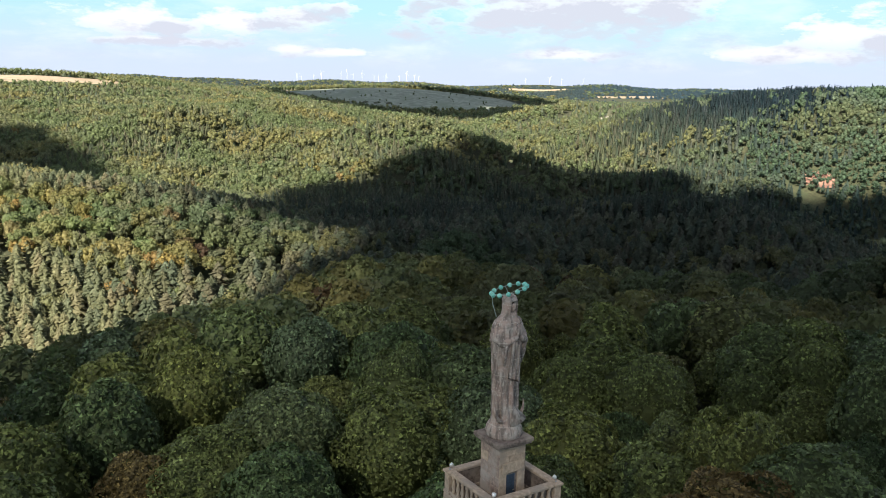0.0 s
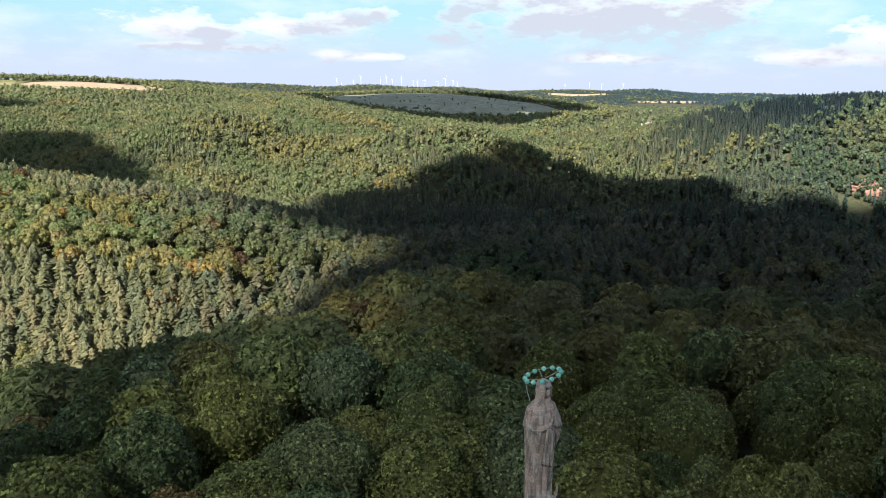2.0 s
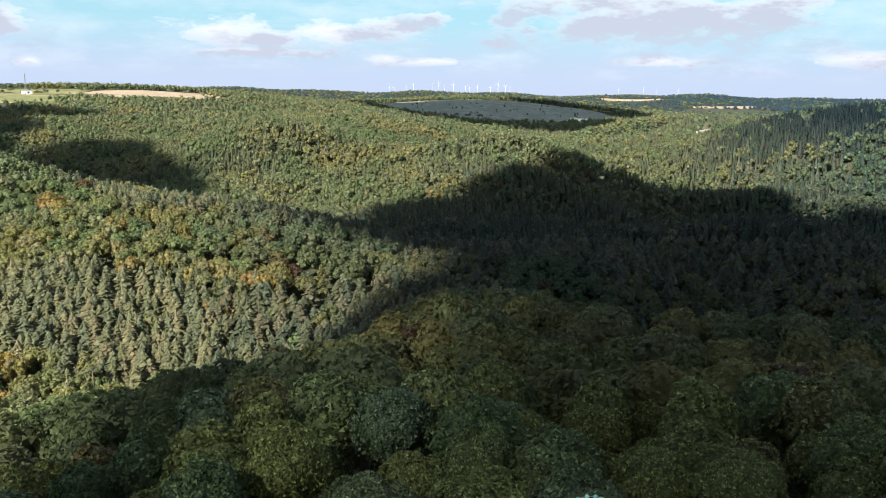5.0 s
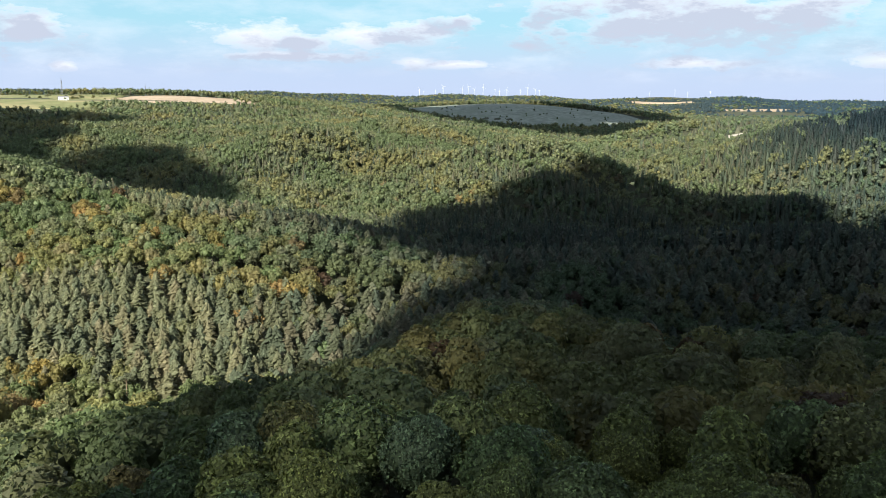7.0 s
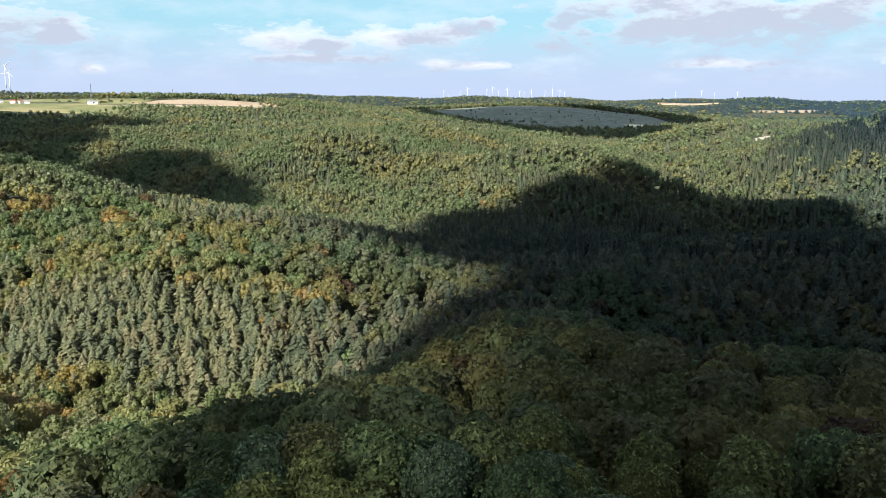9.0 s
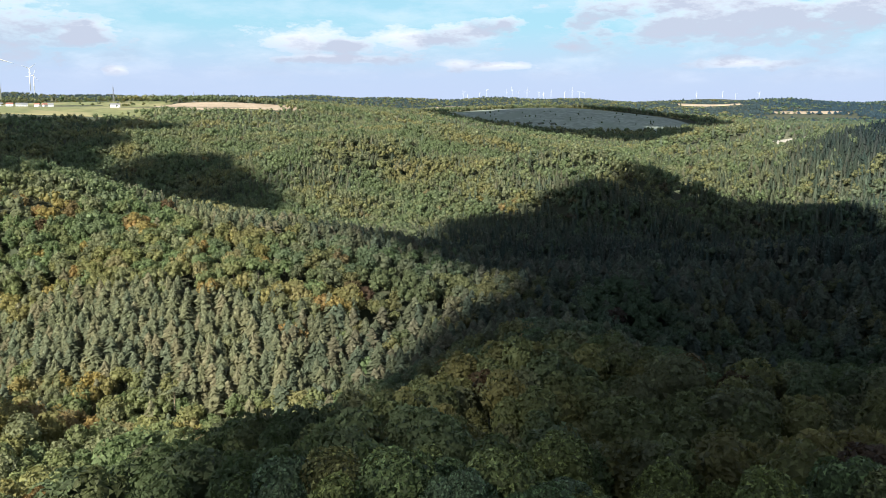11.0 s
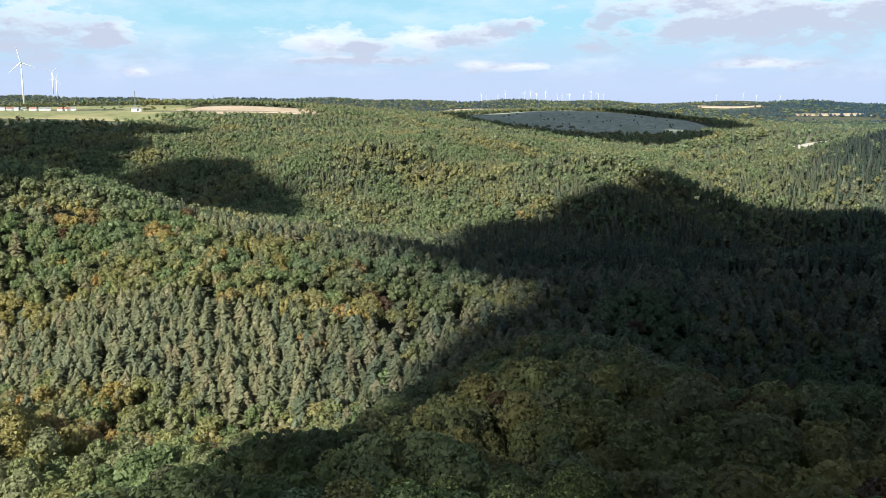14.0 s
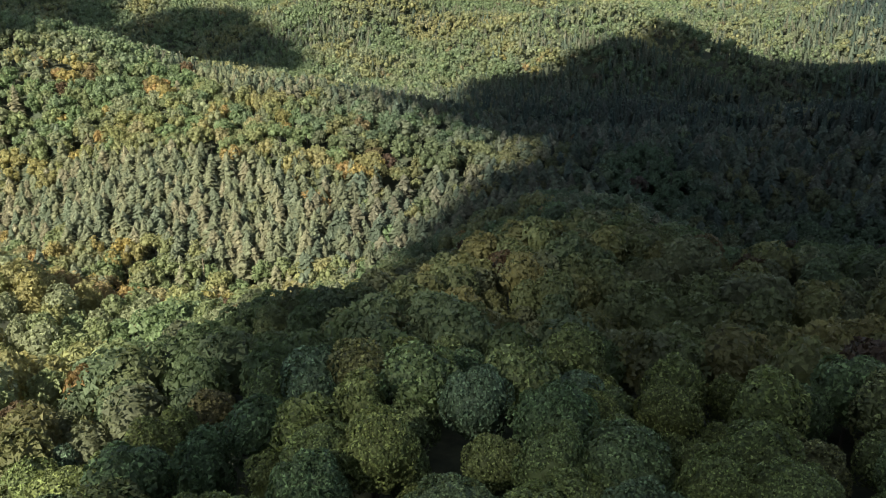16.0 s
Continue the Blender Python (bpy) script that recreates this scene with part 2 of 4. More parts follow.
# smaller folds of the ground between them
FOLDS = [
    (95, -70, 70, 48, [1, -9, 1, 10, -22, 1, 20, -18, -5]),
    (180, -60, 45, 55, [-5, 4, -15, 7, -2, -20, 15, -13, 17, 14]),
    (265, -52, 40, 60, [-19, -31, 4, -17, -7, 43, -10, 18, 17, -19, -7, -1]),
    (400, -50, 36, 85, [22, -72, 26, -30, 28, 27, -17, 2, 6, 4, 0]),
    (560, -50, 34, 105, [-40, 28, -13, 39, 7, 51, -23, 21, 5, 0]),
    (780, -48, 32, 140, [66, -21, 1, 14, 9, -7, 14, -11, -27]),
    (1080, -46, 30, 185, [-6, -22, 49, -10, 91, -76, 9, -101, -23]),
    (1480, -46, 28, 260, [-13, 36, -14, 55, 30, -6, 7, 12, 75]),
]
OUTER_LAND = [(-700, -500, 700, 14), (600, -500, 700, 58), (-1800, 300, 900, -14), (1600, 500, 900, -16)]


def land_forms():
    forms = list(OUTER_LAND)
    for radius, first, last, breadth, heights in NEAR_LAND + FAR_LAND + FOLDS:
        for k, high in enumerate(heights):
            a = radians(first + (last - first) * k / max(1, len(heights) - 1))
            forms.append((round(radius * math.sin(a)), round(radius * math.cos(a)), breadth, high))
    return np.array(forms, float)


FORMS = land_forms()
# steeper pieces of relief on top of the broad forms: x, y, breadth across, breadth along, turn, height
KNOLLS = [(-420, 2540, 400, 230, -4, 49), (-2300, 3800, 700, 300, 0, 6), (-1750, 4150, 300, 250, 0, 14), (-560, 4450, 450, 250, 0, 2), (480, 4500, 500, 260, 0, 4), (1200, 4400, 600, 300, 0, -4), 
          (-300, 4700, 3000, 500, 0, -18), (-40, 362, 150, 52, 0, 17), (100, 365, 130, 52, 0, -17), (20, 275, 170, 36, 0, -3), (-200, 175, 75, 65, 0, -20), (-430, 610, 200, 70, -15, 10), 
          (-40, 985, 190, 50, -8, 27), (0, 1090, 280, 62, -8, 59), (-1120, 1830, 420, 170, 31, 54), (-1480, 1580, 350, 170, 40, -17), (10, 1800, 130, 70, 0, 24), (360, 1400, 230, 120, -16, -9), 
          (-520, 1165, 170, 110, 10, 53), (-1130, 1830, 420, 130, 32, -35), (-1480, 1560, 380, 130, 44, 6), (-1130, 1830, 420, 130, 32, -9), (-1480, 1560, 380, 130, 44, 4), (-1130, 1830, 420, 130, 32, -5), 
          (-1480, 1560, 380, 130, 44, 2), (-1130, 1830, 420, 130, 32, -2), (-1480, 1560, 380, 130, 44, 1), (-1130, 1830, 420, 130, 32, -1), (-1480, 1560, 380, 130, 44, 0)]


def land(x, y):
    """The height of the ground, for arrays of x and y."""
    x, y = np.asarray(x, float), np.asarray(y, float)
    far = np.hypot(x, y)
    z = -40 + 125 * np.clip((far - 2900) / 1850, 0, 1)
    z = z + np.clip((far - 3300) / 1200, 0, 1) * (7 * np.sin(np.arctan2(x, y) * 23 + far / 700) + 5 * np.sin(np.arctan2(x, y) * 57 - far / 300))
    for fx, fy, breadth, high in FORMS:
        z = z + high * np.exp(-((x - fx) ** 2 + (y - fy) ** 2) / breadth ** 2)
    for fx, fy, a, b, turn, high in KNOLLS:
        c, s = math.cos(radians(turn)), math.sin(radians(turn))
        u, v = (x - fx) * c + (y - fy) * s, -(x - fx) * s + (y - fy) * c
        z = z + high * np.exp(-(u / a) ** 2 - (v / b) ** 2)
    return z


def height(x, y):
    return float(land(np.array([x]), np.array([y]))[0])


def raw_mesh(name, verts, tris, smooth=None, colours=None):
    """A mesh of triangles out of arrays."""
    verts, tris = np.asarray(verts, np.float32), np.asarray(tris, np.int32)
    me = bpy.data.meshes.new(name)
    me.vertices.add(len(verts))
    me.vertices.foreach_set("co", verts.ravel())
    me.loops.add(len(tris) * 3)
    me.loops.foreach_set("vertex_index", tris.ravel())
    me.polygons.add(len(tris))
    me.polygons.foreach_set("loop_start", np.arange(0, len(tris) * 3, 3, dtype=np.int32))
    if smooth is not None:
        me.polygons.foreach_set("use_smooth", np.asarray(smooth, bool))
    if colours is not None:
        layer = me.attributes.new("leaf_colour", "FLOAT_COLOR", "POINT")
        layer.data.foreach_set("color", np.asarray(colours, np.float32).ravel())
    me.update(calc_edges=True)
    return me


def sheet(us, vs, place):
    """Vertices and triangles of a grid."""
    uu, vv = np.meshgrid(us, vs, indexing="ij")
    verts = np.stack(place(uu, vv), -1).reshape(-1, 3)
    i, j = np.meshgrid(np.arange(len(us) - 1), np.arange(len(vs) - 1), indexing="ij")
    a = (i * len(vs) + j).ravel()
    b, c, d = a + len(vs), a + len(vs) + 1, a + 1
    return verts, np.concatenate([np.stack([a, b, c], 1), np.stack([a, c, d], 1)])


def make_ground():
    radii = np.concatenate([[0.5], np.geomspace(6, 4950, 165), [6000, 12000]])
    turns = np.radians(np.concatenate([np.arange(-66, 50, 0.8), np.arange(50, 294.1, 4)]))

    def place(r, a):
        x, y = r * np.sin(a), r * np.cos(a)
        return x, y, np.where(r > 5500, 60.0, land(x, y))

    v, t = sheet(radii, turns, place)
    ob = new("ground", raw_mesh("ground", v, t[:, ::-1], np.ones(len(t))))
    ob.data.materials.append(FLOOR)
    tagged(ob, "dark leaf-strewn forest floor of rolling hills and valleys", "ground", kind="structure")


make_ground()


def patch(name, label, x, y, long, wide, turn, mat, lift=0.8, wobble=0.12):
    """A field: a draped sheet with an uneven rim and a thickness, lying on the land."""
    c, s = math.cos(radians(turn)), math.sin(radians(turn))
    rng = np.random.RandomState(int(abs(x) + abs(y)))
    phase = rng.rand(4) * 6.3

    def place(r, a):
        rim = 1 + wobble * (np.sin(2 * a + phase[0]) + 0.6 * np.sin(3 * a + phase[1]) + 0.4 * np.sin(5 * a + phase[2]))
        sq = 1 / np.maximum(np.abs(np.cos(a)), np.abs(np.sin(a))) ** 0.6
        u, v = r * rim * sq * long / 2 * np.cos(a), r * rim * sq * wide / 2 * np.sin(a)
        px, py = x + u * c - v * s, y + u * s + v * c
        return px, py, land(px, py) + np.where(r > 0.995, -3.0, lift)

    v, t = sheet(np.concatenate([np.linspace(0.01, 0.99, 14), [1.0]]), np.linspace(0, 2 * math.pi, 61), place)
    ob = new(name, raw_mesh(name, v, t, np.ones(len(t))))
    ob.data.materials.append(mat)
    return tagged(ob, label, "field", kind="structure")


# x, y, long, wide, turn
CLEAR = [(-1125, 1810, 350, 300, 32, 1.0), (-1400, 1460, 600, 330, 44, 1.0), (-1560, 1640, 620, 330, 20, 1.0), (-400, 2370, 680, 380, -4, 1.0), (168, 1640, 130, 100, -3, 1.0),
         (-1700, 2350, 1900, 900, 35, 1.0), (-560, 3350, 700, 420, 10, 1.0), (-1250, 3050, 620, 420, -20, 1.0), (-1050, 3700, 500, 300, 0, 1.0), (350, 3600, 300, 120, 0, 1.0), (-30, 4200, 330, 150, 5, 1.0)]
# open ground without trees, in front of the fields
BARE = [(-1045, 1665, 330, 70, 32, 1.0), (-1270, 1320, 480, 90, 44, 1.0), (160, 1530, 170, 130, 0, 1.0), (-1600, 2050, 500, 400, 30, 1.0), (-10, 4000, 300, 300, 0, 1.0), (-520, 2950, 600, 400, 0, 1.0), (-1080, 2650, 560, 380, -20, 1.0), (330, 3350, 380, 260, 0, 1.0), (346, 1086, 40, 30, 0, 1.0)]
patch("stubble_field", "pale harvested stubble field on the plateau above the woods", *CLEAR[0][:5], STUBBLE)
patch("meadow", "dry green meadow on the plateau below a village", *CLEAR[1][:5], MEADOW)
patch("village_green", "grass land under the village houses", *CLEAR[2][:5], MEADOW, 0.5)
patch("moor", "bare grassy hill with a few bushes", *CLEAR[3][:5], MOOR, 0.8)
patch("pale_field", "small whitish dry field between woods", *CLEAR[4][:5], PALE_FIELD, 2.0)
patch("upland_pasture", "far pasture and stubble on the plateau", *CLEAR[5][:5], MEADOW, 0.5)
patch("far_pasture", "far patchwork of pale fields in a hollow", *CLEAR[6][:5], MEADOW, 1.5)
patch("far_meadow", "far strip of green meadow between woods", *CLEAR[7][:5], MEADOW, 1.5)
patch("far_stubble", "far strip of pale stubble between woods", *CLEAR[8][:5], STUBBLE, 1.5)
patch("far_clearing", "far pale clearing on a wooded hill", *CLEAR[9][:5], STUBBLE, 1.5)
patch("far_stubble_field", "far pale field on the skyline", *CLEAR[10][:5], STUBBLE, 3.0)


# ---- the tower and its statue ----
def part(name, bm, mat, parent, label="", place=None, smooth=False):
    me = bpy.data.meshes.new(name)
    bmesh.ops.recalc_face_normals(bm, faces=bm.faces)
    bm.to_mesh(me)
    bm.free()
    me.materials.append(mat)
    if smooth:
        me.polygons.foreach_set("use_smooth", [True] * len(me.polygons))
    ob = new(name, me)
    ob.parent = parent
    if place:
        ob.matrix_basis = place
    return tagged(ob, label) if label else ob


def same(name, me, parent, place):
    ob = new(name, me)
    ob.parent, ob.matrix_basis = parent, place
    return ob


def box(sx, sy, sz, x=0.0, y=0.0, z=0.0, bevel=0.03, top=1.0):
    """A block standing on z, with worn edges; top: how much narrower it is above."""
    bm = bmesh.new()
    bmesh.ops.create_cube(bm, size=1)
    for v in bm.verts:
        k = top if v.co.z > 0 else 1.0
        v.co = Vector((v.co.x * sx * k + x, v.co.y * sy * k + y, (v.co.z + 0.5) * sz + z))
    if bevel:
        bmesh.ops.bevel(bm, geom=bm.edges[:], offset=bevel, segments=1, affect="EDGES")
    return bm


def join(*pieces):
    bm = pieces[0]
    for other in pieces[1:]:
        me = bpy.data.meshes.new("tmp")
        other.to_mesh(me)
        other.free()
        bm.from_mesh(me)
        bpy.data.meshes.remove(me)
    return bm


def tube(path, radii, sides=8):
    """A round bar along points, with a radius at each."""
    bm = bmesh.new()
    rings = []
    for k, p in enumerate(path):
        p = Vector(p)
        a, b = Vector(path[max(0, k - 1)]), Vector(path[min(len(path) - 1, k + 1)])
        turn = (b - a).to_track_quat("Z", "Y").to_matrix()
        rings.append([bm.verts.new(p + turn @ Vector((radii[k] * math.cos(j * 2 * math.pi / sides), radii[k] * math.sin(j * 2 * math.pi / sides), 0))) for j in range(sides)])
    for lo, hi in zip(rings, rings[1:]):
        for j in range(sides):
            bm.faces.new((lo[j], lo[(j + 1) % sides], hi[(j + 1) % sides], hi[j]))
    bm.faces.new(rings[0][::-1])
    bm.faces.new(rings[-1])
    return bm


def lathe(profile, sides=10):
    """A turned shape: radius and height, from below."""
    return tube([(0, 0, z) for _, z in profile], [r for r, _ in profile], sides)


TOWER = (-0.85, 36.5)
TOWER_TURN = 39.0
PLAT = 28.8   # height of the viewing platform's floor


def make_tower():
    base = height(*TOWER)
    tower = new("monument_tower")
    tower.matrix_basis = pose(TOWER[0], TOWER[1], 0, 0, 0, TOWER_TURN)
    tagged(tower, "weathered red sandstone tower with a balustraded platform among trees", "tower")
    part("shaft", join(box(3.4, 3.4, 4.0, z=base - 1.5, bevel=0.1), box(2.9, 2.9, PLAT - 1.2 - base - 2, z=base + 2.4, bevel=0.08, top=0.93)), STONE, tower, "tall square sandstone shaft")
    part("cornice", join(box(3.1, 3.1, 0.4, z=PLAT - 1.3, bevel=0.06), box(3.5, 3.5, 0.4, z=PLAT - 0.9, bevel=0.06)), STONE, tower)
    part("platform", box(4.1, 4.1, 0.5, z=PLAT - 0.5, bevel=0.05), STONE_PALE, tower, "pale stone platform slab")
    half = 1.82
    post = None
    for sx in (-1, 1):
        for sy in (-1, 1):
            where = pose(sx * half, sy * half, PLAT)
            if post is None:
                post = part("corner_post", join(box(0.46, 0.46, 0.16), box(0.38, 0.38, 0.95, z=0.14), box(0.54, 0.54, 0.14, z=1.06)), STONE_PALE, tower, "", where).data
            else:
                same("corner_post", post, tower, where)
    rail = sill = baluster = panel = None
    for k in range(4):
        turn = pose(0, 0, 0, 0, 0, 90 * k)
        if rail is None:
            rail = part("handrail", box(2 * half - 0.46, 0.42, 0.17, bevel=0.04), STONE_PALE, tower, "lichen-stained stone coping", turn @ pose(0, -half, PLAT + 1.03)).data
            sill = part("plinth_rail", box(2 * half - 0.46, 0.34, 0.18), STONE_PALE, tower, "", turn @ pose(0, -half, PLAT)).data
        else:
            same("handrail", rail, tower, turn @ pose(0, -half, PLAT + 1.03))
            same("plinth_rail", sill, tower, turn @ pose(0, -half, PLAT))
        where = turn @ pose(0, -half + 0.10, PLAT + 0.17)
        if panel is None:
            panel = part('parapet_panel', box(2 * half - 0.4, 0.08, 0.88, bevel=0.01), STONE_DARK, tower, 'dark stone panel behind the balusters', where).data
        else:
            same('parapet_panel', panel, tower, where)
        for j in range(8):
            where = turn @ pose((j - 3.5) * 0.385, -half - 0.06, PLAT + 0.17)
            if baluster is None:
                baluster = part("baluster", lathe([(0.10, 0), (0.10, 0.06), (0.06, 0.12), (0.125, 0.34), (0.06, 0.62), (0.10, 0.72), (0.105, 0.87)]), STONE_PALE, tower, "", where, True).data
            else:
                same("baluster", baluster, tower, where)
    # the pedestal, in courses of blocks
    stones = 0
    low, high, wide = PLAT, 31.82, 1.52
    courses = 6
    rng = random.Random(4)
    step = (high - low) / courses
    for k in range(courses):
        for side in range(4):
            cut = rng.uniform(0.38, 0.62) if k % 2 else rng.uniform(0.25, 0.4)
            for a, b in ((0, cut), (cut, 1)):
                if side == 0 and k < 4:
                    continue
                w = (b - a) * wide - 0.012
                bm = box(w, 0.30, step - 0.012, (a + b) / 2 * wide - wide / 2, -wide / 2 + 0.15 - rng.uniform(0, 0.018), low + k * step, 0.018)
                part("pedestal_block", bm, STONE if (side != 0 and rng.random() < 0.75) else STONE_PALE, tower, "", pose(0, 0, 0, 0, 0, 90 * side))
                stones += 1
    part("pedestal_core", box(wide - 0.1, wide - 0.1, high - low, z=low, bevel=0), STONE_DARK, tower)
    for x in (-1, 1):   # piers on both sides of the door
        part("door_pier", box(0.44, 0.30, step * 4 - 0.01, x * (wide / 2 - 0.22), -wide / 2 + 0.14, low, 0.02), STONE_PALE, tower)
    part("lintel", box(1.24, 0.08, 0.52, 0, -wide / 2 - 0.05, 30.52, 0.02), STONE_PALE, tower, "flat stone panel above the door")
    door = part("door", box(0.50, 0.05, 1.56, -0.06, -wide / 2 + 0.06, low + 0.02, 0.012), DOOR_BLUE, tower, "narrow blue-painted metal door")
    part("door_handle", tube([(0.11, -wide / 2 - 0.02, 29.62), (0.11, -wide / 2 - 0.03, 29.60), (0.03, -wide / 2 - 0.03, 29.57)], [0.014, 0.014, 0.012], 6), STEEL, door)
    part("cap_slab", join(box(1.95, 1.95, 0.11, z=31.82, bevel=0.03), box(2.10, 2.10, 0.22, z=31.92, bevel=0.05)), STONE_DARK, tower, "dark mossy cap slab")
    # flood lamps on three corners
    lamp = None
    for k, (sx, sy) in enumerate(((-1, -1), (1, -1), (-1, 1))):
        top = pose(sx * half, sy * half, PLAT + 1.2)
        light = new("flood_lamp")
        light.matrix_basis = tower.matrix_basis @ top @ pose(0, 0, 0, 0, 0, math.degrees(math.atan2(-sx, sy)) + 180)
        tagged(light, "small pale metal flood lamp on the parapet corner", "lamp", "flood lamps on the parapet")
        if lamp is None:
            lamp = (part("bracket", join(box(0.10, 0.10, 0.03, bevel=0.006), box(0.03, 0.03, 0.12, z=0.03, bevel=0.004)), MAST_GREY, light).data,
                    part("lamp_head", lathe([(0.05, 0), (0.09, 0.05), (0.11, 0.16), (0.10, 0.18)], 12), STEEL, light, "pale round lamp head", pose(0, 0, 0.16, -50), True).data)
        else:
            same("bracket", lamp[0], light, pose(0, 0, 0))
            same("lamp_head", lamp[1], light, pose(0, 0, 0.16, -50))


def make_statue():
    """A robed standing figure on a globe, one carved mass."""
    bm = bmesh.new()
    # globe, sunk into the cap
    bmesh.ops.create_icosphere(bm, subdivisions=4, radius=0.88, matrix=Matrix.Translation((0, 0, 32.42)))
    for v in bm.verts:
        v.co.z = 32.14 + max(0, v.co.z - 32.14) * 0.82 if v.co.z > 32.14 else 32.12
        v.co += v.co.normalized() * 0.03 * noise.noise(v.co * 2.3)
    # robe and mantle: rings from the hem to the crown of the head (height, half width, half depth, forward, sideways, folds)
    rings = [(32.75, 0.70, 0.62, 0, 0.02, 0.10), (33.05, 0.62, 0.56, 0, 0.02, 0.13), (33.6, 0.63, 0.55, 0, 0.0, 0.11), (34.2, 0.65, 0.55, 0.0, 0.0, 0.085), (34.9, 0.68, 0.56, 0.0, 0, 0.075),
             (35.6, 0.73, 0.57, 0.0, 0, 0.07), (36.2, 0.79, 0.60, 0.01, 0, 0.055), (36.7, 0.83, 0.62, 0.02, 0, 0.045), (37.1, 0.82, 0.60, 0.02, 0, 0.035), (37.5, 0.78, 0.55, 0.01, 0, 0.025),
             (37.75, 0.66, 0.49, 0.02, 0, 0.02), (37.92, 0.48, 0.41, 0.05, 0, 0.02), (38.05, 0.37, 0.37, 0.08, 0, 0.02), (38.25, 0.345, 0.37, 0.11, 0, 0.025), (38.5, 0.35, 0.40, 0.12, 0, 0.02),
             (38.75, 0.335, 0.385, 0.11, 0, 0.02), (38.92, 0.26, 0.30, 0.09, 0, 0.01), (39.02, 0.13, 0.15, 0.08, 0, 0.0)]
    zs = np.array([r[0] for r in rings])
    n, made = 120, []
    for z in np.arange(32.75, 39.021, 0.04):
        _, rx, ry, fwd, side, fold = (float(np.interp(z, zs, [r[k] for r in rings])) for k in range(6))
        ring = []
        for j in range(n):
            a = 2 * math.pi * j / n
            lean = 0.55 * math.sin(0.8 * (z - 33))
            swing = 0.9 * noise.noise(Vector((math.cos(a) * 1.3, math.sin(a) * 1.3, z * 0.45)))
            f = math.sin(8 * a + 1.6 * lean + 3.0 * swing) * 0.65 + math.sin(13 * a - 1.3 * z + 2.0 * swing) * 0.35
            f = 1 - 2 * abs(f) ** 0.6 if f < 0 else 1 - 0.8 * f * f   # round ridges, sharp furrows
            r = 1 + 1.25 * fold * (f - 0.3) + 0.05 * noise.noise(Vector((math.cos(a), math.sin(a), z * 1.3)) * 1.7) + 0.02 * noise.noise(Vector((math.cos(a), math.sin(a), z)) * 7)
            cape = 36.55 + 0.55 * abs(math.cos(a)) + 0.25 * math.cos(a + 0.6)   # lower edge of the mantle thrown over the shoulders
            if z > cape and z < 37.9:
                r += 0.075
            if 37.52 + 0.1 * math.cos(a) < z < 37.60 + 0.1 * math.cos(a):
                r -= 0.05
            if abs((z - 32.9) / 0.83 % 1 - 0.5) < 0.025:
                r -= 0.012
            x, y = rx * r * math.cos(a), ry * r * math.sin(a) - fwd
            if 38.12 < z < 38.72 and y < 0 and abs(x) < 0.2:   # the face lies back under the veil
                k = (1 - (x / 0.2) ** 2) ** 0.5 * math.sin((z - 38.12) / 0.6 * math.pi) ** 0.5
                y += 0.30 * k
            if 33.1 < z < 36.6 and y < 0 and 0.0 < x < 0.36:   # the open mantle in front
                y += 0.24 * math.sin((x / 0.36) * math.pi) ** 2
            ring.append(bm.verts.new((x + side, y, z)))
        made.append(ring)
    for lo, hi in zip(made, made[1:]):
        for j in range(n):
            bm.faces.new((lo[j], lo[(j + 1) % n], hi[(j + 1) % n], hi[j]))
    bm.faces.new(made[-1])
    bits = [bm]
    head = bmesh.new()
    bmesh.ops.create_uvsphere(head, u_segments=18, v_segments=12, radius=1, matrix=Matrix.Translation((0.02, -0.29, 38.40)) @ Matrix.Rotation(radians(16), 4, "X") @ Matrix.Diagonal((0.14, 0.15, 0.23, 1)))
    bits.append(head)
    for s in (-1, 1):   # arms folded to joined palms, with hanging sleeves
        bits.append(tube([(s * 0.72, 0.02, 37.45), (s * 0.80, -0.16, 37.0), (s * 0.66, -0.42, 36.78), (s * 0.28, -0.66, 36.98), (s * 0.05, -0.76, 37.12)], [0.20, 0.24, 0.22, 0.15, 0.09], 14))
        bits.append(tube([(s * 0.05, -0.72, 37.05), (s * 0.035, -0.78, 37.25), (s * 0.02, -0.80, 37.45)], [0.075, 0.07, 0.03], 8))
        bits.append(tube([(s * 0.62, -0.45, 36.75), (s * 0.60, -0.46, 36.2), (s * 0.55, -0.44, 35.7)], [0.20, 0.13, 0.03], 10))
        # horns of the crescent under the feet
        arc = [(s * 0.95 * math.sin(b), -0.30 - 0.1 * math.cos(b), 33.62 - 0.78 * math.cos(b)) for b in np.linspace(0.1, 1.75, 12)]
        bits.append(tube(arc, [0.02 + 0.10 * math.sin(math.pi * (0.5 + 0.5 * k / 11)) for k in range(12)], 8))
    # hanging end of the mantle below the palms, and the robe's hem over the feet
    drape = bmesh.new()
    bmesh.ops.create_grid(drape, x_segments=14, y_segments=18, size=1)
    for v in drape.verts:
        u, w = v.co.x, (v.co.y + 1) / 2
        v.co = Vector((u * (0.36 - 0.14 * w) - 0.10, -0.66 - 0.05 * math.cos(u * 9) - 0.10 * w, 35.15 + 1.75 * w - 0.16 * u))
    bmesh.ops.solidify(drape, geom=drape.faces[:], thickness=0.16)
    bits.append(drape)
    flap = bmesh.new()
    bmesh.ops.create_cone(flap, cap_ends=True, segments=12, radius1=0.62, radius2=0.08, depth=1.1, matrix=Matrix.Translation((0.12, -0.25, 33.35)) @ Matrix.Rotation(radians(-16), 4, "Y") @ Matrix.Rotation(radians(-12), 4, "X"))
    bits.append(flap)
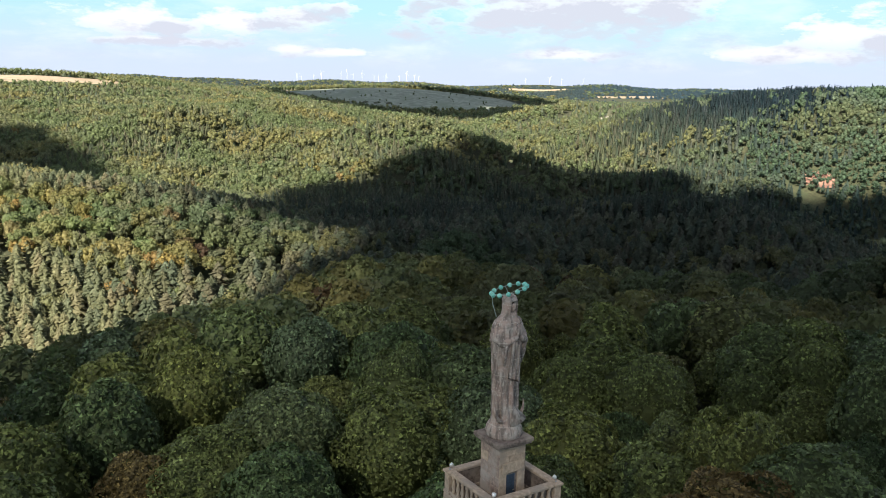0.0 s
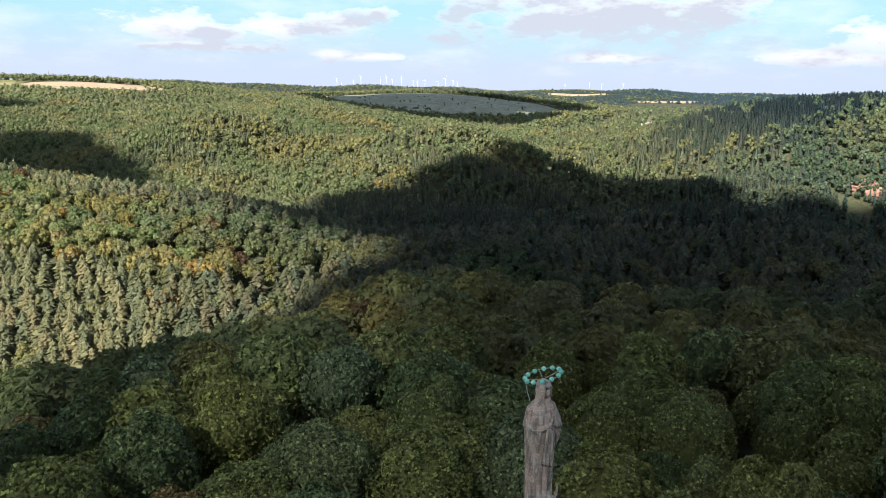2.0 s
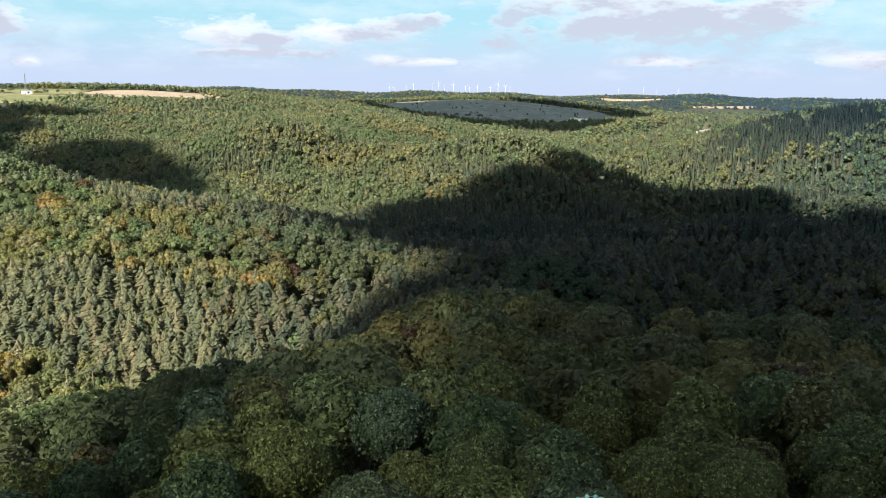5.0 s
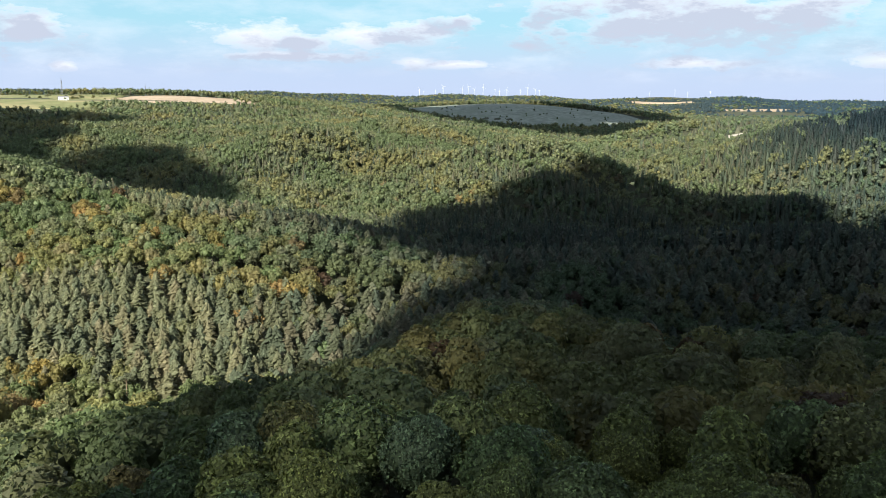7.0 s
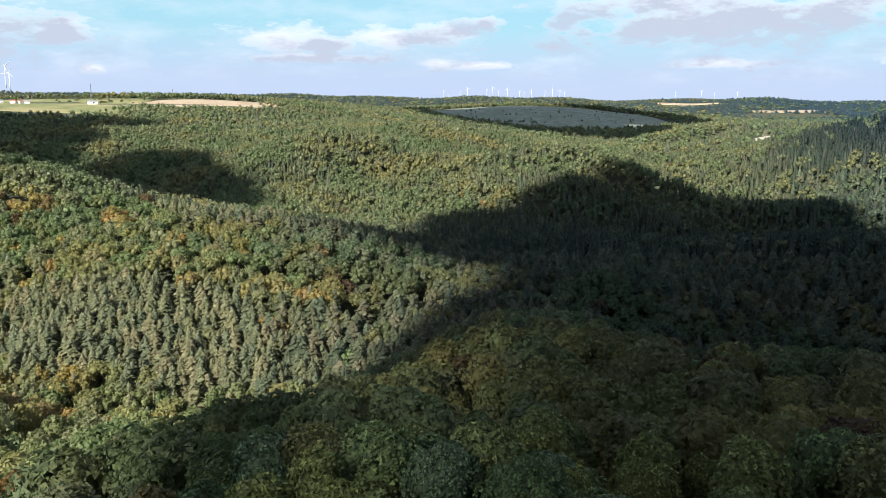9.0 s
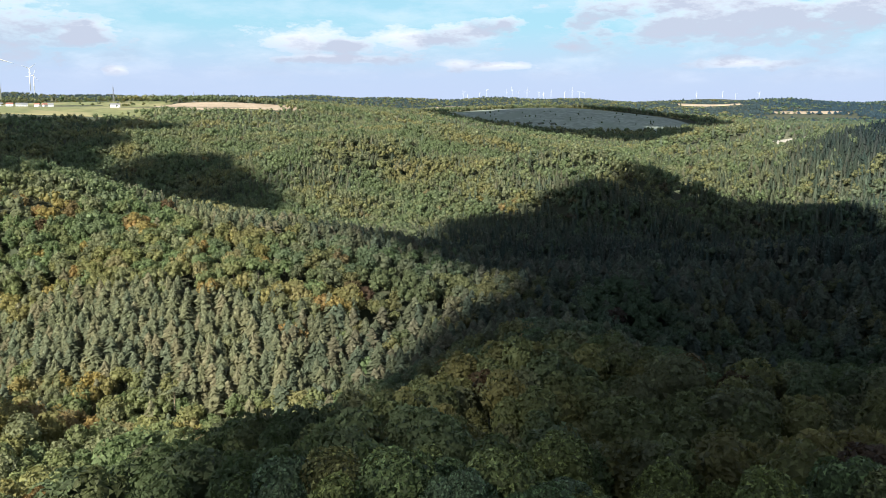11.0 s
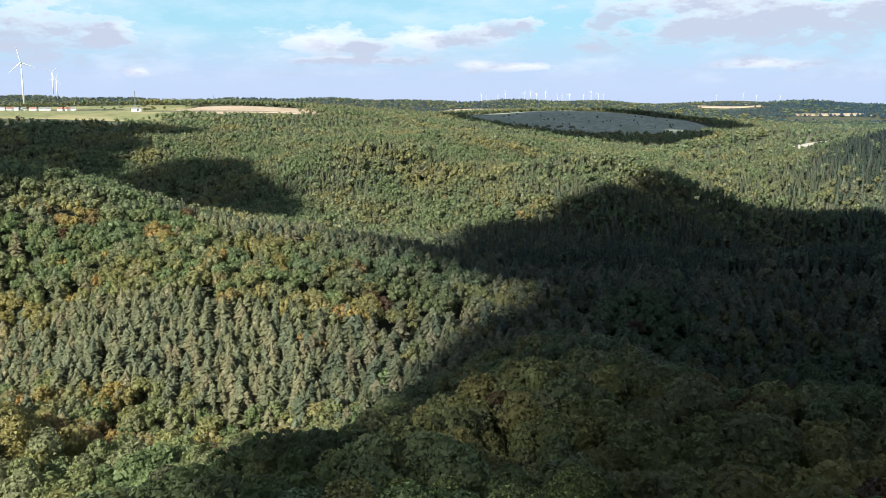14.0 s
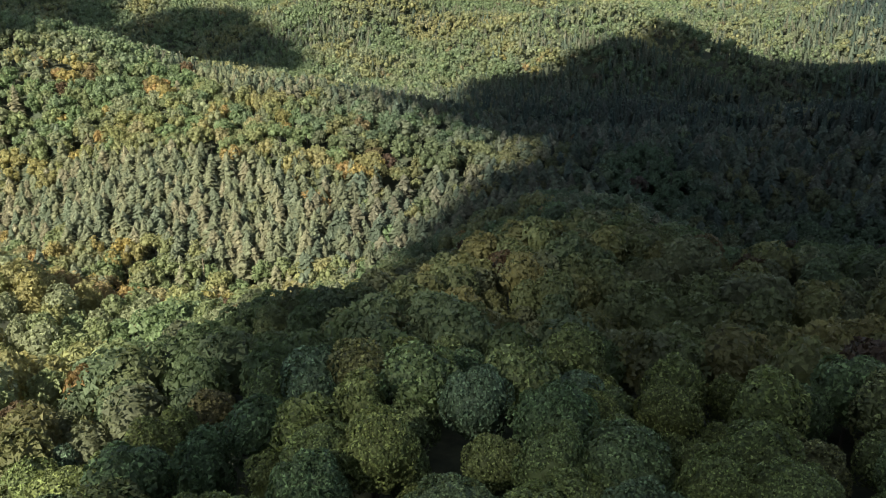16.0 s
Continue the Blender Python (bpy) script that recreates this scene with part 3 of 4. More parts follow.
    for s, f in ((-0.42, 0.2), (0.1, 0.5), (0.38, 0.42)):
        foot = bmesh.new()
        bmesh.ops.create_icosphere(foot, subdivisions=3, radius=0.26, matrix=Matrix.Translation((s, -f, 32.98)) @ Matrix.Diagonal((1.0, 1.2, 0.6, 1)))
        for v in foot.verts:
            v.co += Vector((0, 0, 0.05 * noise.noise(v.co * 6)))
        bits.append(foot)
    whole = join(*bits)
    me = bpy.data.meshes.new("statue")
    bmesh.ops.recalc_face_normals(whole, faces=whole.faces)
    whole.to_mesh(me)
    whole.free()
    me.materials.append(STATUE_STONE)
    me.polygons.foreach_set("use_smooth", [True] * len(me.polygons))
    ob = new("statue", me)
    ob.matrix_basis = pose(TOWER[0], TOWER[1], 0, 0, 0, TOWER_TURN + 8)
    tagged(ob, "weathered grey-pink stone statue of a robed figure standing on a globe", "statue")


def make_ring():
    """The ring of twelve green bronze globes above the statue's head, on thin rods."""
    ring = new("star_ring")
    ring.matrix_basis = pose(TOWER[0] + 0.02, TOWER[1], 39.18)
    tagged(ring, "ring of green verdigris globes over the statue's head", "crown")
    lean = Euler((radians(2), radians(-15), 0)).to_matrix()
    rad = 0.84
    spots = [lean @ Vector((rad * math.cos(k * 2 * math.pi / 48), rad * math.sin(k * 2 * math.pi / 48), 0)) for k in range(49)]
    part("hoop", tube(spots, [0.020] * 49, 6), ROD, ring, "thin grey-green metal hoop", None, True)
    ball_mesh = None
    for k in range(12):
        where = Matrix.Translation(spots[k * 4])
        if ball_mesh is None:
            bm = bmesh.new()
            bmesh.ops.create_icosphere(bm, subdivisions=3, radius=0.115)
            for v in bm.verts:
                v.co *= 1 + 0.05 * noise.noise(v.co * 14)
            ball_mesh = part("globe", bm, VERDIGRIS, ring, "", where, True).data
        else:
            same("globe", ball_mesh, ring, where)
    for k in (2, 26, 14):
        part("stay", tube([spots[k], (0.0, 0.06, -0.22)], [0.016, 0.016], 6), ROD, ring)
    part("upright_rod", tube([spots[22], tuple(spots[22] + Vector((0.04, 0.0, -0.55))), (-0.55, 0.12, -1.35)], [0.02, 0.02, 0.02], 6), ROD, ring)


def statue_stone():
    """Grey-pink stone with lichen, run-off streaks and pale mortar joints between its courses."""
    m, n, b, _ = material("statue_stone")
    where = n.add("ShaderNodeNewGeometry").outputs["Position"]
    xyz = n.add("ShaderNodeSeparateXYZ")
    n.link(where, xyz.inputs[0])
    streak = n.add("ShaderNodeMapping")
    streak.inputs["Scale"].default_value = (5.0, 5.0, 0.8)
    n.link(where, streak.inputs["Vector"])
    fine, broad, runs = n.noise(where, 9.0, 5.0), n.noise(where, 1.4, 3.0), n.noise(streak.outputs[0], 1.0, 4.0)
    base = n.mix(n.ramp(broad, [(0.4, 0.0), (0.62, 1.0)]), (0.34, 0.255, 0.225), (0.37, 0.335, 0.31))
    base = n.mix(n.ramp(runs, [(0.46, 0.0), (0.62, 0.85)]), base, (0.12, 0.10, 0.092))
    base = n.mix(n.ramp(fine, [(0.55, 0.0), (0.70, 0.7)]), base, (0.52, 0.48, 0.44))
    wave = n.math("ABSOLUTE", n.math("SUBTRACT", n.math("FRACT", n.math("DIVIDE", n.math("ADD", xyz.outputs["Z"], n.math("MULTIPLY", broad, 0.10)), 0.83)), 0.5))
    base = n.mix(n.ramp(wave, [(0.0, 0.55), (0.022, 0.0)]), base, (0.55, 0.50, 0.45))
    n.link(base, b.inputs["Base Color"])
    b.inputs["Roughness"].default_value = 0.9
    bump = n.add("ShaderNodeBump")
    bump.inputs["Strength"].default_value, bump.inputs["Distance"].default_value = 0.7, 0.03
    n.link(n.math("ADD", fine, broad), bump.inputs["Height"])
    n.link(bump.outputs[0], b.inputs["Normal"])
    return m


STATUE_STONE = statue_stone()
make_tower()
make_statue()
make_ring()


# ---- far things: turbines, village, masts, quarry ----
def turbine_meshes():
    tower = tube([(0, 0, 0), (0, 0, 50), (0, 0, 98)], [2.3, 1.8, 1.2], 12)
    cabin = box(3.6, 9, 3.8, z=97.5, bevel=0.8)
    hub = lathe([(0.3, -1.4), (1.5, -0.4), (1.7, 0.8), (1.6, 1.6)], 12)
    blade = bmesh.new()
    rows = []
    for k in range(9):
        u = k / 8
        w = (1.0 + 2.2 * math.sin(min(1, u * 4) * math.pi / 2)) * (1 - 0.82 * u)
        rows.append([blade.verts.new((x * w, y * (0.5 - 0.4 * u), 1.0 + 37 * u)) for x, y in ((-0.35, 0), (0.0, 0.5), (0.65, 0), (0.0, -0.5))])
    for lo, hi in zip(rows, rows[1:]):
        for j in range(4):
            blade.faces.new((lo[j], lo[(j + 1) % 4], hi[(j + 1) % 4], hi[j]))
    blade.faces.new(rows[-1])
    return tower, cabin, hub, blade


TURBINE = []


def turbine(x, y, z, size, face, spin):
    t = new("wind_turbine")
    tagged(t, "white three-bladed wind turbine on the far plateau", "wind turbine", "wind turbines on the horizon")
    t.matrix_basis = pose(x, y, z, 0, 0, face) @ Matrix.Scale(size, 4)
    if not TURBINE:
        a, b, c, d = turbine_meshes()
        TURBINE.extend(part(n, bm, WHITE_PAINT, t, "", None, True).data for n, bm in (("mast", a), ("nacelle", b)))
        TURBINE.append(part("rotor_hub", c, WHITE_PAINT, t, "", pose(0, -5.4, 99.4, 90), True).data)
        TURBINE.append(part("blade", d, WHITE_PAINT, t, "", pose(0, -5.6, 99.4, 0, spin), True).data)
        first = 1
    else:
        same("mast", TURBINE[0], t, pose(0, 0, 0))
        same("nacelle", TURBINE[1], t, pose(0, 0, 0))
        same("rotor_hub", TURBINE[2], t, pose(0, -5.4, 99.4, 90))
        first = 0
    for k in range(first, 3):
        same("blade", TURBINE[3], t, pose(0, -5.6, 99.4, 0, spin + 120 * k))


turbine(-1745, 1718, 68, 1.04, 40, -12)
turbine(-2481, 2607, 84, 0.74, 35, 20)
turbine(-2698, 2814, 104, 0.90, 60, 50)
far_rng = random.Random(12)
for bearing, big in ((-16.5, 0.34), (-16.2, 0.22), (-15.4, 0.24), (-14.9, 0.36), (-13.6, 0.30), (-13.2, 0.36), (-12.8, 0.28), (-12.2, 0.38), (-11.4, 0.30), (-11.1, 0.28), (-10.6, 0.34),
                     (-9.7, 0.30), (-9.2, 0.42), (-8.7, 0.30), (-8.4, 0.26), (-1.2, 0.24), (0.4, 0.28), (1.2, 0.24), (2.6, 0.26)):
    fx, fy = 4780 * math.sin(radians(bearing)), 4780 * math.cos(radians(bearing))
    turbine(fx, fy, height(fx, fy) + far_rng.uniform(4, 9), big * 1.2, far_rng.uniform(-20, 40), far_rng.uniform(0, 120))


def house(x, y, long, wide, wall, roof, turn, roof_mat, label):
    """A plain house: walls, gable roof, windows and a door."""
    h = new("house")
    h.matrix_basis = pose(x, y, height(x, y) + 0.4, 0, 0, turn)
    tagged(h, label, "house", "houses on the plateau")
    part("wall", box(long, wide, wall + 2, z=-2, bevel=0), WHITE_PAINT, h)
    bm = bmesh.new()
    e = 0.5
    pts = [(-long / 2 - e, -wide / 2 - e, wall), (long / 2 + e, -wide / 2 - e, wall), (long / 2 + e, wide / 2 + e, wall), (-long / 2 - e, wide / 2 + e, wall), (-long / 2 - e, 0, wall + roof), (long / 2 + e, 0, wall + roof)]
    vs = [bm.verts.new(p) for p in pts]
    for f in ((0, 1, 5, 4), (2, 3, 4, 5), (1, 2, 5), (3, 0, 4), (3, 2, 1, 0)):
        bm.faces.new([vs[k] for k in f])
    part("roof", bm, roof_mat, h)
    n = max(2, int(long / 4.5))
    for k in range(n):
        part("window", box(1.3, 0.16, 1.4, (k + 0.5) * long / n - long / 2, -wide / 2 - 0.05, 1.2, 0.02), GLASS_DARK, h)
    part("door", box(1.1, 0.14, 2.05, long / 2 - 1.2, -wide / 2 - 0.04, 0.0, 0.02), ROOF_GREY, h)


for x, y, long, wide, turn, red in ((-1566, 1478, 14, 9, 30, 0), (-1553, 1486, 12, 9, 50, 1), (-1544, 1496, 13, 10, 25, 0), (-1536, 1510, 10, 8, 60, 0), (-1519, 1520, 15, 9, 35, 1), (-1507, 1533, 12, 9, 45, 0),
                                    (-1498, 1541, 13, 9, 50, 0), (-1479, 1560, 11, 9, 20, 1), (-1467, 1572, 13, 10, 70, 1), (-1460, 1580, 12, 9, 40, 0), (-1590, 1500, 14, 9, 35, 0), (-1575, 1520, 12, 9, 15, 1)):
    house(x, y, long, wide, 5.2, 3.4, turn, ROOF_RED if red else ROOF_GREY, "white house with a red tiled roof in the village" if red else "white house with a grey roof in the village")
for x, y, long, wide, turn in ((-1748, 2314, 40, 16, 30), (-1722, 2333, 22, 14, 30), (-1697, 2352, 36, 16, 36), (-1655, 2382, 60, 20, 34), (-1630, 2340, 34, 16, 34), (-2308, 2216, 46, 18, 40), (-1330, 1640, 22, 10, 35)):
    house(x, y, long, wide, 7.0, 3.0, turn, ROOF_GREY, "long white farm shed on the plateau")


def mast(x, y, high, label):
    """A lattice mast: four legs and cross braces."""
    z = height(x, y)
    m = new("lattice_mast")
    m.matrix_basis = pose(x, y, z)
    tagged(m, label, "mast")
    w = high * 0.045
    leg = [(s * w, t * w, 0, s * w * 0.25, t * w * 0.25, high) for s in (-1, 1) for t in (-1, 1)]
    for a, b, c, d, e, f in leg:
        part("leg", tube([(a, b, c), (d, e, f)], [0.35, 0.22], 5), MAST_GREY, m)
    for k in range(6):
        u = (k + 0.5) / 6
        s = w * (1 - 0.75 * u)
        for p, q in (((-s, -s), (s, -s)), ((s, -s), (s, s)), ((s, s), (-s, s)), ((-s, s), (-s, -s))):
            part("brace", tube([(*p, high * (u - 0.07)), (*q, high * (u + 0.07))], [0.16, 0.16], 4), MAST_GREY, m)
    part("aerial", tube([(0, 0, high), (0, 0, high * 1.16)], [0.3, 0.12], 6), MAST_GREY, m)
    part("cabin", box(w * 1.2, w * 1.2, high * 0.12, z=high * 0.72, bevel=0.2), MAST_GREY, m)


mast(-1482, 1823, 38, "grey steel lattice mast by the hedges")
mast(-1463, 2149, 36, "dark grey steel mast beside white sheds")


def quarry():
    """A bare face of red rock in the wooded slope."""
    bm = bmesh.new()
    bmesh.ops.create_grid(bm, x_segments=40, y_segments=16, size=1)
    z0 = height(357, 1128)
    for v in bm.verts:
        u, w = v.co.x, (v.co.y + 1) / 2
        rim = 1 - 0.35 * u * u + 0.15 * noise.noise(Vector((u * 3, 0, 4)))
        r = noise.noise(Vector((u * 4, w * 3, 1.0)))
        v.co = Vector((u * 21 + 1.2 * r, 7 * w + 2.2 * r + 2.5 * round(w * 3) / 3, z0 - 3 + 14 * w * rim))
    bmesh.ops.solidify(bm, geom=bm.faces[:], thickness=-6)
    me = bpy.data.meshes.new("quarry_face")
    bm.to_mesh(me)
    bm.free()
    me.materials.append(SANDSTONE)
    ob = new("quarry_face", me)
    ob.matrix_basis = pose(357, 1124, 0, 0, 0, -14)
    tagged(ob, "bare face of red sandstone between the trees", "rock", kind="structure")


quarry()


# ---- trees ----
def ball(level):
    bm = bmesh.new()
    bmesh.ops.create_icosphere(bm, subdivisions=level, radius=1)
    v = np.array([p.co[:] for p in bm.verts])
    f = np.array([[p.index for p in q.verts] for q in bm.faces])
    bm.free()
    return v, f


BALLS = {k: ball(k) for k in (1, 2, 3)}


def spread_ways(n, rng, low=-0.35):
    """Directions spread over a dome."""
    k = np.arange(n) + 0.5
    z = 1 - (1 - low) * k / n
    a = k * 2.39996 + rng.rand() * 6
    r = np.sqrt(np.maximum(0, 1 - z * z))
    w = np.stack([r * np.cos(a), r * np.sin(a), z], 1) + rng.normal(0, 0.12, (n, 3))
    return w / np.linalg.norm(w, axis=1)[:, None]


def broadleaf(seed, lobes, level, leaves, size, high=20.0, wide=4.9, deep=6.6, ruffle=0.45, core=0.92, loose=0.84):
    """A crown of overlapping boughs, each a lumpy mass with leaf sprays standing off it. Returns vertices, triangles and smooth flags."""
    rng = np.random.RandomState(seed)
    mid = np.array([0, 0, high - deep])
    axes = np.array([wide, wide, deep])
    ways = spread_ways(lobes, rng) if lobes > 1 else np.array([[0, 0, 0.05]])
    share = 0.62 if lobes > 1 else 0.0
    size_of = (0.98 / lobes ** 0.36) if lobes > 1 else 1.0
    centres = mid + ways * axes * share * (0.85 + 0.3 * rng.rand(lobes, 1))
    radii = size_of * (0.8 + 0.4 * rng.rand(lobes))
    vs, fs, sm, base = [], [], [], 0
    bv, bf = BALLS[level]
    for c, r in zip(centres, radii):
        rough = 1 + rng.normal(0, 0.13 if leaves else 0.22, (len(bv), 1))
        vs.append(c + bv * rough * r * axes * (core if leaves else 1.0))
        fs.append(bf + base)
        sm.append(np.full(len(bf), leaves > 0))
        base += len(bv)
    if leaves:
        pick = rng.randint(0, lobes, leaves)
        out = rng.normal(0, 1, (leaves, 3)) + 0.9 * ways[pick] + np.array([0, 0, 0.35])
        out /= np.linalg.norm(out, axis=1)[:, None]
        at = centres[pick] + out * (radii[pick] * (loose + (1.1 - loose) * rng.rand(leaves)))[:, None] * axes
        tilt = out + rng.normal(0, ruffle, (leaves, 3))
        side = np.cross(tilt, rng.normal(0, 1, (leaves, 3)))
        side /= np.linalg.norm(side, axis=1)[:, None] + 1e-9
        other = np.cross(tilt, side)
        other /= np.linalg.norm(other, axis=1)[:, None] + 1e-9
        s = (size * (0.6 + 0.8 * rng.rand(leaves)))[:, None]
        tri = np.stack([at + side * s, at - side * s * 0.6 + other * s * 0.9, at - side * s * 0.5 - other * s * 0.9], 1)
        vs.append(tri.reshape(-1, 3))
        fs.append(np.arange(leaves * 3).reshape(-1, 3) + base)
        sm.append(np.zeros(leaves))
    return np.concatenate(vs), np.concatenate(fs), np.concatenate(sm)


def domed(seed, level, lobes, leaves, size, high=20.0, wide=5.2, deep=6.6, swell=0.30, hug=0.35):
    """A full rounded crown: one dome that swells into many leafy heads with creases between them, and leaves standing off it."""
    rng = np.random.RandomState(seed)
    bv, bf = BALLS[level]
    heads = spread_ways(lobes, rng, -0.7)
    reach = rng.uniform(0.75, 1.15, lobes) * 2.1 / math.sqrt(lobes)
    tall = rng.uniform(0.55, 1.0, lobes)
    lean = rng.normal(0, 0.10, 3)

    def skin(way):
        apart = np.arccos(np.clip(way @ heads.T, -1, 1)) / reach
        head = (np.sqrt(np.maximum(0, 1 - apart ** 2)) * tall).max(1)
        return 0.74 + swell * head + 0.10 * (way @ lean) * 3

    mid, axes = np.array([0, 0, high - deep]), np.array([wide, wide, deep])
    fine = 1 + rng.normal(0, 0.022 if level > 2 else 0.035, (len(bv), 1))
    body = mid + bv * skin(bv)[:, None] * fine * axes * 0.90
    body[:, 2] = np.where(body[:, 2] < mid[2] - 0.45 * deep, mid[2] - 0.45 * deep + 0.3 * (body[:, 2] - mid[2] + 0.45 * deep), body[:, 2])
    out = rng.normal(0, 1, (leaves, 3)) + np.array([0, 0, 0.45])
    out /= np.linalg.norm(out, axis=1)[:, None]
    at = mid + out * (skin(out) * (1 + hug * 0.12 * rng.rand(leaves) ** 1.5))[:, None] * axes
    tilt = out / axes + rng.normal(0, 0.10, (leaves, 3))
    side = np.cross(tilt, rng.normal(0, 1, (leaves, 3)))
    side /= np.linalg.norm(side, axis=1)[:, None] + 1e-9
    other = np.cross(tilt, side)
    other /= np.linalg.norm(other, axis=1)[:, None] + 1e-9
    k = (size * (0.6 + 0.8 * rng.rand(leaves)))[:, None]
    tri = np.stack([at + side * k, at - side * k * 0.6 + other * k * 0.9, at - side * k * 0.5 - other * k * 0.9], 1)
    return (np.concatenate([body, tri.reshape(-1, 3)]), np.concatenate([bf, np.arange(leaves * 3).reshape(-1, 3) + len(bv)]),
            np.concatenate([np.ones(len(bf)), np.zeros(leaves)]))


def spruce(seed, boughs, high=20.5, wide=4.4):
    """A conifer: many narrow drooping boughs in a spiral round a dark tapered body, shorter towards the tip."""
    rng = np.random.RandomState(seed)
    rim = np.array([[math.cos(k * 1.2566), math.sin(k * 1.2566), 0] for k in range(5)])
    vs = [rim * wide * 0.52 + [0, 0, high * 0.10], rim * wide * 0.38 + [0, 0, high * 0.5], [[0, 0, high * 0.99]]]
    fs = [[k, (k + 1) % 5, 5 + k] for k in range(5)] + [[(k + 1) % 5, 5 + (k + 1) % 5, 5 + k] for k in range(5)] + [[5 + k, 5 + (k + 1) % 5, 10] for k in range(5)]
    fs, base = [np.array(fs)], 11
    lean = rng.normal(0, 0.35, 2)
    for k in range(boughs):
        u = ((k + rng.rand()) / boughs) ** 1.05
        z = high * (0.08 + 0.90 * u)
        reach = (wide * (1 - u) ** 0.58 + 0.35) * (0.72 + 0.45 * rng.rand())
        a = 2.39996 * k + rng.uniform(-0.6, 0.6)
        c, s = math.cos(a), math.sin(a)
        w = 0.32 + reach * (0.13 + 0.13 * rng.rand())
        drop = reach * rng.uniform(0.15, 0.55)
        mid = reach * rng.uniform(0.5, 0.72)
        lift = rng.uniform(0.4, 1.3)
        twist = rng.uniform(-0.4, 0.4)
        pts = np.array([[c * 0.2, s * 0.2, z + lift], [c * mid - s * w, s * mid + c * w, z - drop * 0.55 + twist],
                        [c * reach, s * reach, z - drop], [c * mid + s * w, s * mid - c * w, z - drop * 0.55 - twist]])
        pts[:, :2] += lean * u
        vs.append(pts)
        fs.append(np.array([[0, 1, 2], [0, 2, 3]]) + base)
        base += 4
    v, f = np.concatenate(vs), np.concatenate(fs)
    return v, f, np.zeros(len(f))


def far_spruce(seed, sides=5, skirts=3, high=21.0, wide=4.4):
    rng = np.random.RandomState(seed)
    vs, fs, base = [], [], 0
    for k in range(skirts):
        u = k / skirts
        z0, z1 = high * (0.12 + 0.80 * u), high * min(1.0, 0.12 + 0.80 * u + 0.52)
        r = wide * (1 - u) ** 0.9
        a = np.arange(sides) * 2 * math.pi / sides + rng.rand() * 6
        rr = r * (0.7 + 0.6 * rng.rand(sides))
        rim = np.stack([rr * np.cos(a), rr * np.sin(a), z0 + rng.normal(0, 0.8, sides)], 1)
        vs.append(np.concatenate([rim, [[rng.normal(0, 0.2), rng.normal(0, 0.2), z1]]]))
        fs.append(np.array([[j, (j + 1) % sides, sides] for j in range(sides)]) + base)
        base += sides + 1
    v, f = np.concatenate(vs), np.concatenate(fs)
    return v, f, np.zeros(len(f))


def wood(name, label, protos, spots, mat):
    """One wood: many trees, each a turned and scaled copy of a pattern. spots: x, y, scale, girth, turn, r, g, b."""
    vs, fs, sm, cs, base = [], [], [], [], 0
    spots = np.asarray(spots, float)
    z = land(spots[:, 0], spots[:, 1])
    order = np.arange(len(spots)) % len(protos)
    for k, (pv, pf, ps) in enumerate(protos):
        mine = spots[order == k]
        if not len(mine):
            continue
        mz = z[order == k]
        c, s = np.cos(mine[:, 4])[:, None], np.sin(mine[:, 4])[:, None]
        g = (mine[:, 2] * mine[:, 3])[:, None]
        x = (pv[:, 0] * c - pv[:, 1] * s) * g + mine[:, 0:1]
        y = (pv[:, 0] * s + pv[:, 1] * c) * g + mine[:, 1:2]
        zz = pv[:, 2] * mine[:, 2:3] + mz[:, None]
        n = len(mine)
        vs.append(np.stack([x, y, zz], -1).reshape(-1, 3))
        fs.append((pf[None] + (np.arange(n) * len(pv))[:, None, None]).reshape(-1, 3) + base)
        sm.append(np.tile(ps, n))
        col = np.concatenate([mine[:, 5:8], np.ones((n, 1))], 1)
        cs.append(np.repeat(col, len(pv), axis=0))
        base += n * len(pv)
    ob = new(name, raw_mesh(name, np.concatenate(vs), np.concatenate(fs), np.concatenate(sm), np.concatenate(cs)))
    ob.data.materials.append(mat)
    return tagged(ob, label, "wood", kind="stuff")


def within(x, y, spot, grow=1.0):
    """How far (x, y) lies inside an ellipse (x, y, long, wide, turn): below 1 is inside."""
    c, s = math.cos(radians(spot[4])), math.sin(radians(spot[4]))
    u, v = (x - spot[0]) * c + (y - spot[1]) * s, -(x - spot[0]) * s + (y - spot[1]) * c
    return (u / (spot[2] / 2 * grow)) ** 2 + (v / (spot[3] / 2 * grow)) ** 2


# conifer stands: x, y, long, wide, turn, share of conifers
STANDS = [(-310, 398, 340, 84, 4, 0.95), (-175, 430, 150, 74, 15, 0.9), (-110, 480, 90, 70, 0, 0.8), (-400, 585, 240, 54, -20, 0.95), (-280, 565, 150, 44, -14, 0.9), (-240, 655, 260, 60, -20, 0.8),
          (-200, 860, 190, 170, 45, 0.9), (-30, 985, 420, 70, -8, 0.85), (-60, 760, 240, 150, 20, 0.6), (100, 640, 260, 160, 0, 0.6), (260, 1330, 420, 230, 15, 0.95), (520, 1480, 360, 160, 10, 0.95),
          (90, 1150, 380, 160, 5, 0.65), (-560, 1010, 240, 130, 30, 0.6), (-420, 1180, 300, 200, 0, 0.35), (-560, 2000, 240, 90, 0, 0.9), (350, 1050, 240, 140, 0, 0.5),
          (-20, 1280, 300, 150, 0, 0.5), (700, 1100, 400, 400, 0, 0.6),
          (330, 640, 320, 280, 0, 0.9), (230, 470, 280, 150, 0, 0.9), (60, 790, 760, 420, 15, 0.84)]
